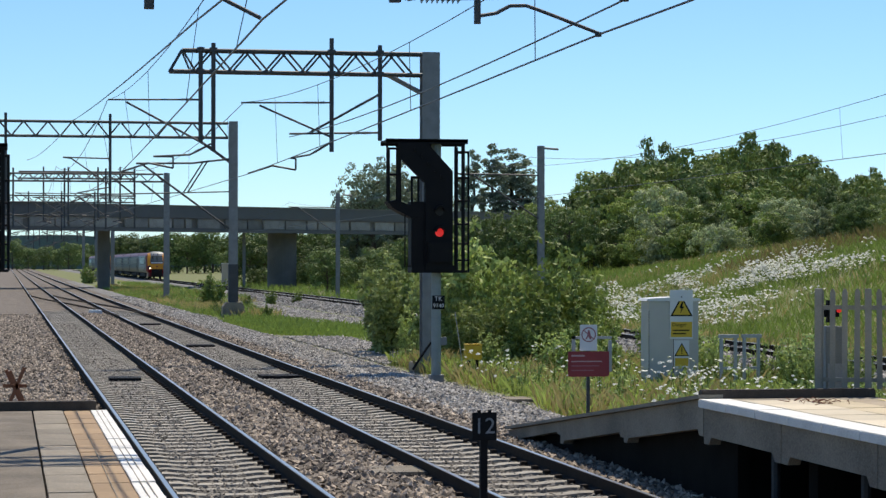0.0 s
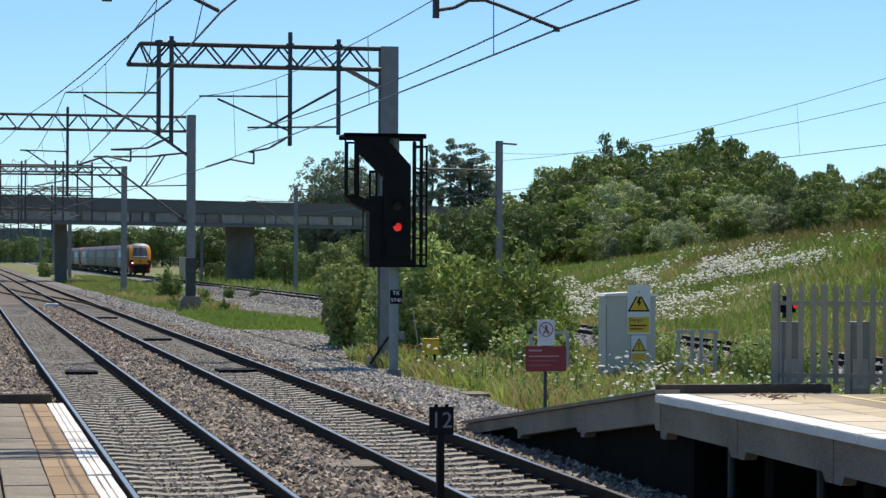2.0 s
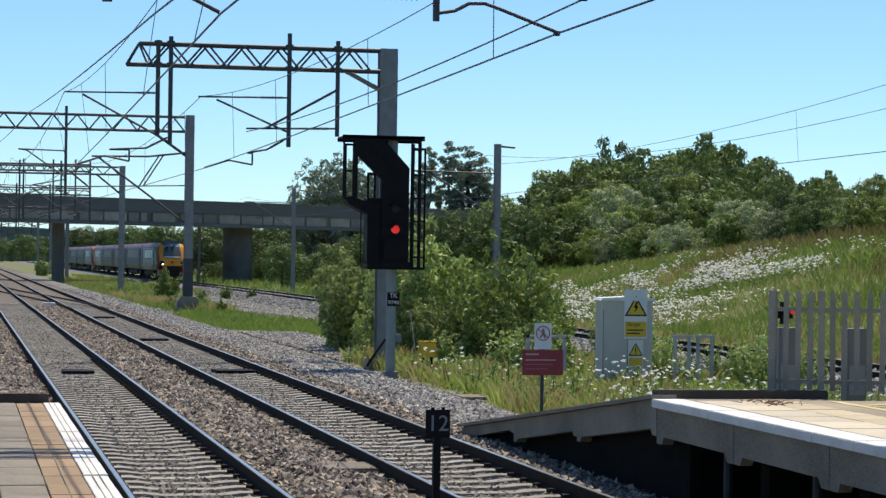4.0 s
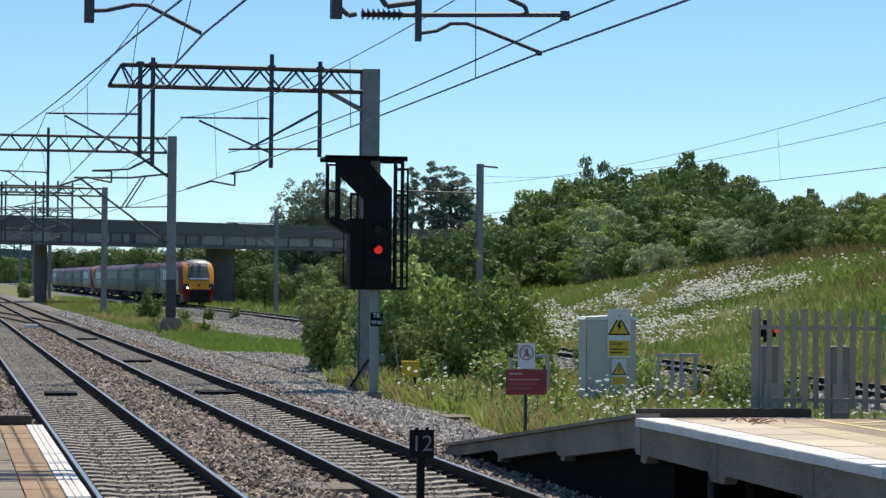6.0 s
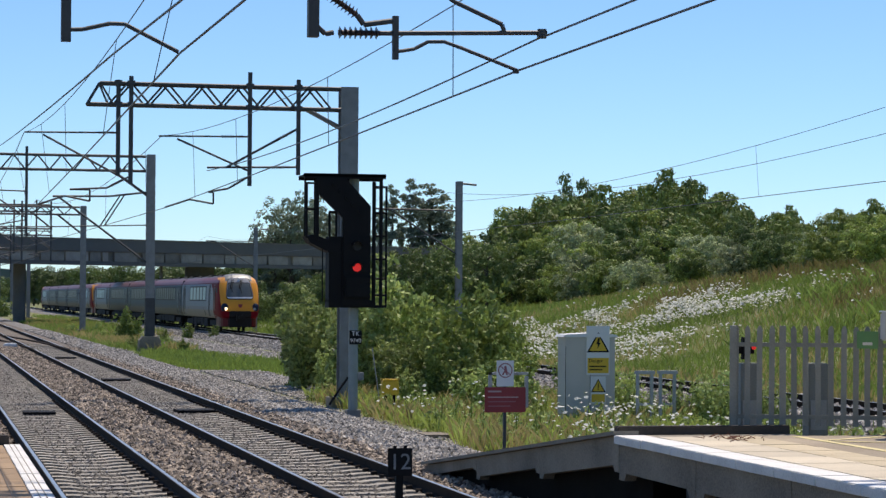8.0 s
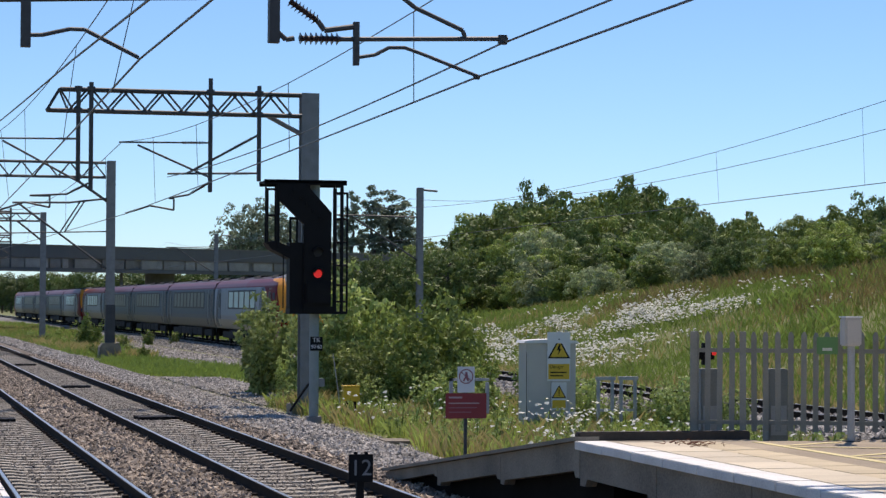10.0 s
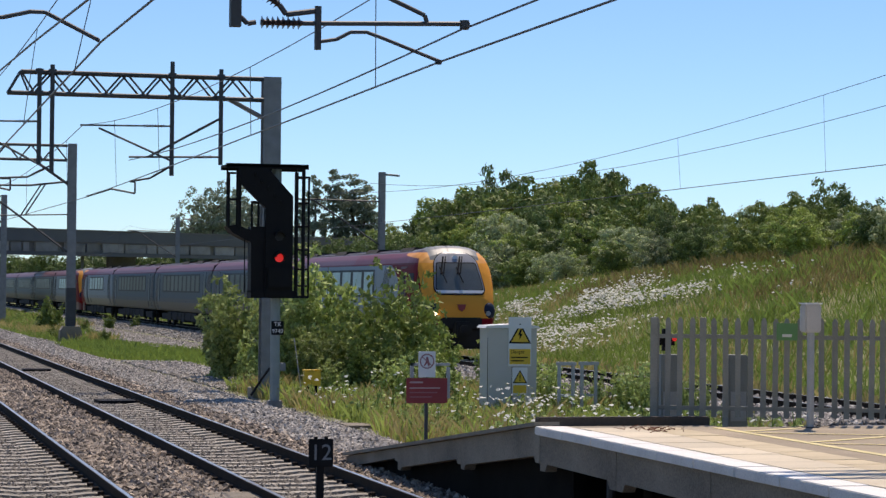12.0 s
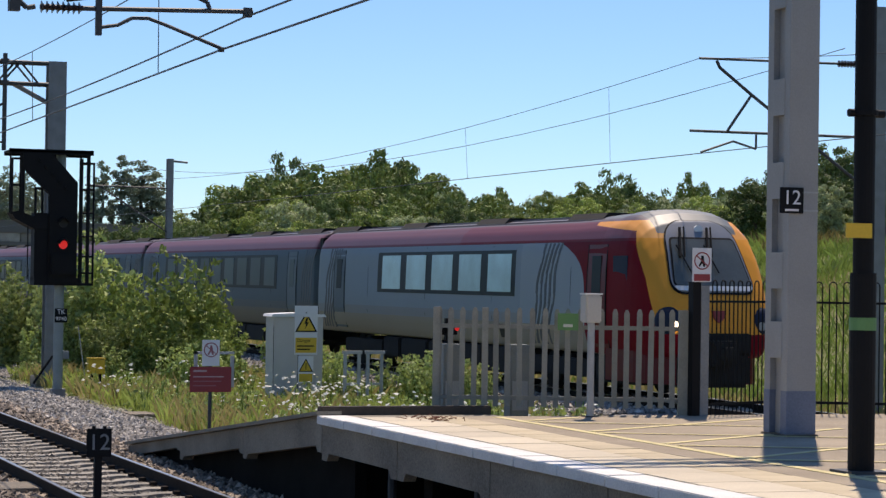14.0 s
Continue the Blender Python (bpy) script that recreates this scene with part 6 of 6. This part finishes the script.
def shrubs():
    w = plant_proto("weed_clump", "leafy green weeds growing in the lineside grass", "weeds", "weed clumps", 0.55, 0.28, 14, 0.1, 420, 0.07, "leaf_lt", 75, True)
    wr = random.Random(4)
    set_plants(w, [(x, y, wr.uniform(0.6, 1.5), wr.uniform(0, 360)) for x, y in [(wr.uniform(9.9 + max(0, 44 - yy) * 0.0, 16.2), yy) for yy in [wr.uniform(34, 60) for _ in range(150)]]] + [(8.6 + 0.3 * k, 27 + 1.5 * k, wr.uniform(0.6, 1.0), 50 * k) for k in range(5)])
    a = plant_proto("willow_shrub", "pale green upright shrub growing beside the signal", "shrub", "lineside shrubs", 3.2, 0.95, 64, 0.22, 4600, 0.15, "leaf_lt", 71, True)
    set_plants(a, [(10.95, 66.5, 1.05, 0), (11.25, 69.0, 1.08, 120), (11.15, 64.0, 0.5, 40), (12.0, 60.3, 0.6, 90), (11.5, 61.5, 1.0, 200), (12.3, 62.5, 1.38, 300), (13.0, 63.2, 1.2, 20), (12.8, 58.5, 0.72, 30), (11.9, 58.0, 0.62, 70)])
    b = plant_proto("leafy_shrub", "dense dark green shrub in the lineside weeds", "shrub", "lineside shrubs", 2.9, 1.15, 84, 0.28, 7000, 0.135, "leaf_mid", 72, True)
    set_plants(b, [(13.5, 57.5, 1.25, 0), (12.3, 61.0, 0.82, 60), (15.2, 60.0, 0.7, 45), (14.2, 58.8, 1.12, 90), (13.0, 56.2, 0.7, 190), (14.7, 57.4, 0.72, 260), (14.0, 55.6, 0.6, 310)])
    c = plant_proto("leafy_bush", "bright green young bush near the cabinet and fence", "shrub", "lineside shrubs", 1.6, 0.62, 34, 0.2, 2600, 0.10, "leaf_lt", 73, True)
    set_plants(c, [(14.7, 47.7, 0.95, 0), (15.2, 49.3, 0.9, 90), (14.9, 46.6, 0.6, 200), (15.85, 44.8, 0.9, 20), (16.35, 45.6, 0.95, 140), (16.0, 47.0, 0.85, 240), (16.9, 44.6, 0.85, 70), (17.2, 46.2, 0.8, 170), (13.2, 50.5, 0.8, 300), (11.9, 56.0, 0.75, 80), (15.0, 52.0, 1.2, 33), (15.7, 53.0, 1.1, 133), (12.6, 52.5, 0.9, 210)] + [(10.6 + (k * 2.7) % 3.2, 118 + 9.0 * k, 0.38 + 0.06 * (k % 4), 47 * k) for k in range(9)])
    d = plant_proto("dark_bush", "small round dark green bush by the mast foot", "shrub", "small bushes", 2.0, 0.95, 30, 0.4, 1700, 0.17, "leaf_dk", 74, True)
    set_plants(d, [(12.05, 137.5, 1.12, 0), (14.0, 137.0, 0.45, 70), (18.0, 145, 0.5, 130), (10.4, 300, 1.3, 250), (16.9, 150, 0.5, 50), (10.6, 119.5, 0.35, 50), (12.6, 113.5, 0.36, 20)])


shrubs()


def blades(name, xs, ys, h, w, material, seed, lean=0.35, label="", zoff=0.0):
    rg = np.random.RandomState(seed)
    clear = np.hypot(xs - 10.95, (ys - 52.6) * 0.25) > 0.7  # trodden patch round the yellow box
    xs, ys = xs[clear], ys[clear]
    n = len(xs)
    hh = h * (0.5 + 0.9 * rg.rand(n))
    a = rg.rand(n) * 6.283
    z = ground_z(xs, ys) + zoff
    ww = w * (0.6 + 0.8 * rg.rand(n))
    dx, dy = np.cos(a) * ww, np.sin(a) * ww
    lx, ly = rg.normal(size=n) * hh * lean, rg.normal(size=n) * hh * lean
    v = np.stack([np.stack([xs - dx, ys - dy, z - 0.03], -1), np.stack([xs + dx, ys + dy, z - 0.03], -1), np.stack([xs + dx * 0.7 + lx * 0.45, ys + dy * 0.7 + ly * 0.45, z + hh * 0.62], -1), np.stack([xs + lx, ys + ly, z + hh], -1)], 1).reshape(-1, 3)
    i = np.arange(n)[:, None] * 4
    f = i + np.array([0, 1, 2, 3])
    ob = raw(name, v.tolist(), f.tolist(), material)
    return tagged(ob, label or "tall meadow grass and weeds", "grass", "", "stuff")


def patchy(rg, n, xr, yr, scale, cut, power=1.0):
    x = xr[0] + (xr[1] - xr[0]) * rg.rand(n)
    y = yr[0] + (yr[1] - yr[0]) * rg.rand(n) ** power
    f = np.array([noise.noise((float(p) * scale, float(q) * scale, 3.3)) for p, q in zip(x, y)])
    k = f > cut
    return x[k], y[k]


def heads(name, xs, ys, zs, r, material, label, seed):
    """Flower heads: small domed five-sided caps."""
    rg = np.random.RandomState(seed)
    n = len(xs)
    a = np.arange(5) * 1.2566
    rr = r * (0.6 + 0.8 * rg.rand(n))[:, None]
    ringv = np.stack([xs[:, None] + rr * np.cos(a), ys[:, None] + rr * np.sin(a), zs[:, None] + rr * rg.uniform(-0.6, 0.6, (n, 5))], -1)
    top = np.stack([xs, ys, zs + rr[:, 0] * 0.6], -1)[:, None]
    v = np.concatenate([ringv, top], 1).reshape(-1, 3)
    i = np.arange(n)[:, None] * 6
    f = np.concatenate([i + np.array([k, (k + 1) % 5, 5]) for k in range(5)], 0)
    return tagged(raw(name, v.tolist(), f.tolist(), material), label, "flowers", "", "stuff")


def meadows():
    rg = np.random.RandomState(9)
    # the strip between the tracks
    x, y = patchy(rg, 30000, (10.1, 16.6), (32, 62), 0.35, -0.35)
    blades("tall_grass", x, y, 0.30, 0.010, "blade", 1, 0.35)
    x, y = patchy(rg, 9000, (9.9, 16.4), (33, 60), 0.5, 0.05)
    blades("dry_grass", x, y, 0.42, 0.007, "blade_dry", 2, 0.35, label="straw coloured dry grass stems")
    x, y = patchy(rg, 5000, (7.6, 10.2), (25, 42), 0.5, -0.2)
    k = x > 7.5 + (y - 25) * 0.13
    blades("tall_grass", x[k], y[k], 0.36, 0.007, "blade", 3, 0.25)
    x, y = patchy(rg, 4000, (7.6, 10.2), (25, 42), 0.5, -0.2)
    k = x > 7.5 + (y - 25) * 0.13
    blades("dry_grass", x[k], y[k], 0.42, 0.006, "blade_dry", 23, 0.25)
    x, y = patchy(rg, 3500, (8.3, 11.6), (24.2, 33), 0.5, -0.3)
    blades("tall_grass", x, y, 0.42, 0.007, "blade", 13, 0.35)
    x, y = patchy(rg, 1500, (8.3, 11.6), (24.2, 33), 0.5, -0.1)
    blades("dry_grass", x, y, 0.55, 0.006, "blade_dry", 14)
    x, y = patchy(rg, 20000, (10.0, 16.5), (64, 220), 0.2, -0.1, 1.4)
    k = (((y > 84) & (y < 112)) | (y > 112) | ((y < 84) & (x > 12.2))) & ~((x > 13.2) & (y > 100) & (y < 165))
    x, y = x[k], y[k]
    blades("tall_grass", x, y, 0.24, 0.018, "bank", 4)
    x, y = patchy(rg, 11000, (9.5, 16.5), (150, 260), 0.2, 0.0, 1.3)
    blades("dry_grass", x, y, 0.32, 0.02, "blade_dry", 15)
    x, y = patchy(rg, 5000, (9.8, 13.6), (112, 152), 0.3, 0.05, 1.0)
    blades("dry_grass", x, y, 0.40, 0.014, "blade_dry", 25, 0.35)
    x, y = patchy(rg, 13000, (9.2, 13.8), (118, 245), 0.22, -0.05, 1.2)
    blades("tall_grass", x, y, 0.32, 0.02, "bank", 26, 0.35)
    x, y = rg.uniform(9.6, 14.5, 16000), rg.uniform(82, 113, 16000)
    k = np.abs((x - 11.8) / 2.6) ** 2 + np.abs((y - 97.5) / 14.0) ** 2 < 1 + 0.3 * rg.rand(16000)
    blades("fresh_grass", x[k], y[k], 0.15, 0.02, "lawn", 5, label="short bright green grass patch")
    x, y = patchy(rg, 1700, (9.6, 15.8), (33, 54), 0.45, 0.16)
    heads("daisies", x, y, ground_z(x, y) + rg.uniform(0.3, 0.8, len(x)), 0.043, "petal", "white ox-eye daisies among the weeds", 6)
    x, y = patchy(rg, 12000, (23, 50), (150, 300), 0.15, -0.2, 1.2)
    blades("meadow_grass", x, y, 0.5, 0.035, "bank", 27, 0.4)
    x, y = patchy(rg, 5000, (13.8, 17.5), (165, 300), 0.2, -0.2, 1.2)
    blades("tall_grass", x, y, 0.35, 0.025, "bank", 28, 0.4)
    # the bank
    x, y = patchy(rg, 90000, (23.6, 43), (38, 175), 0.12, -0.55, 1.25)
    blades("meadow_grass", x, y, 0.27, 0.013, "bank", 7, 0.35)
    x, y = patchy(rg, 22000, (23.6, 43), (38, 150), 0.10, 0.12, 1.2)
    blades("dry_grass", x, y, 0.42, 0.012, "blade_dry", 8, 0.2, label="straw coloured grass on the bank")
    x, y = patchy(rg, 34000, (23.6, 43), (38, 160), 0.09, 0.05, 1.2)
    blades("fresh_grass", x, y, 0.32, 0.018, "lawn", 16, 0.35)
    x, y = patchy(rg, 26000, (24.5, 40), (45, 150), 0.33, 0.12, 1.2)
    k = np.array([noise.noise((float(p) * 0.06, float(q) * 0.035, 8.1)) + 0.3 * math.exp(-((p - 31.0) / 4.0) ** 2 - ((q - 92.0) / 16.0) ** 2) > 0.22 for p, q in zip(x, y)])
    u = rg.rand(12000)
    dx, dy = 28.8 + 6.0 * u + rg.normal(size=12000) * 1.4, 108.0 - 13.0 * u + rg.normal(size=12000) * 8.0
    d = np.array([noise.noise((float(p) * 0.42, float(q) * 0.14, 2.2)) + 0.5 * noise.noise((float(p) * 1.7, float(q) * 0.7, 5.2)) > 0.36 for p, q in zip(dx, dy)])
    x, y = np.concatenate([x[k], dx[d]]), np.concatenate([y[k], dy[d]])
    heads("meadow_flowers", x, y, ground_z(x, y) + rg.uniform(0.2, 0.6, len(x)), 0.06, "petal", "drifts of white meadow flowers on the bank", 10)
    x, y = patchy(rg, 8000, (33.5, 43), (62, 108), 0.16, 0.0, 1.0)
    blades("dry_grass", x, y, 0.5, 0.014, "blade_brown", 17, 0.3, label="brown seeding grass high on the bank")
    x, y = patchy(rg, 9000, (29, 41), (52, 88), 0.3, 0.22, 1.0)
    blades("fresh_grass", x, y, 0.5, 0.022, "bank", 18, 0.45, label="bright green weeds in patches on the bank")
    x, y = patchy(rg, 2500, (22.9, 24.2), (38, 120), 0.3, -0.6, 1.2)
    blades("dry_grass", x, y, 0.35, 0.03, "blade_dry", 11)


meadows()


# far woods on the skyline
def far_ridge():
    xs = np.linspace(-900, 1400, 180)
    h = 10 + 2 * np.sin(xs * 0.013) + 1.5 * np.sin(xs * 0.051 + 1) + 1.5 * np.random.RandomState(3).rand(180)
    v = [(x, 900, -2) for x in xs] + [(x, 905, hh) for x, hh in zip(xs, h)] + [(x, 960, -2) for x in xs]
    n = len(xs)
    f = [(i, i + 1, n + i + 1, n + i) for i in range(n - 1)] + [(n + i, n + i + 1, 2 * n + i + 1, 2 * n + i) for i in range(n - 1)]
    tagged(raw("backdrop", v, f, "hill"), "distant line of woods on the horizon", "woods", "", "structure")


far_ridge()


# ---------------------------------------------------------------- what moves
NOSE_Y = [(0.0, 318.5), (0.5, 306.5), (1.0, 294.7), (1.5, 282.5), (2.0, 271.0), (3.0, 247.7), (4.0, 226.1), (5.5, 196.3), (6.5, 177.1), (7.5, 158.8), (9.0, 130.1), (11.0, 92.8), (12.0, 74.8), (12.5, 65.9), (13.0, 57.4), (13.4, 50.3), (13.7, 45.2), (13.9, 41.7), (14.0, 39.9)]


def motions():
    for car, back, turned in CARS:
        turn = 180 if turned else 0
        walk(car, [(t, pose(TX, y + back, 0.0, 0, 0, turn)) for t, y in NOSE_Y])


motions()
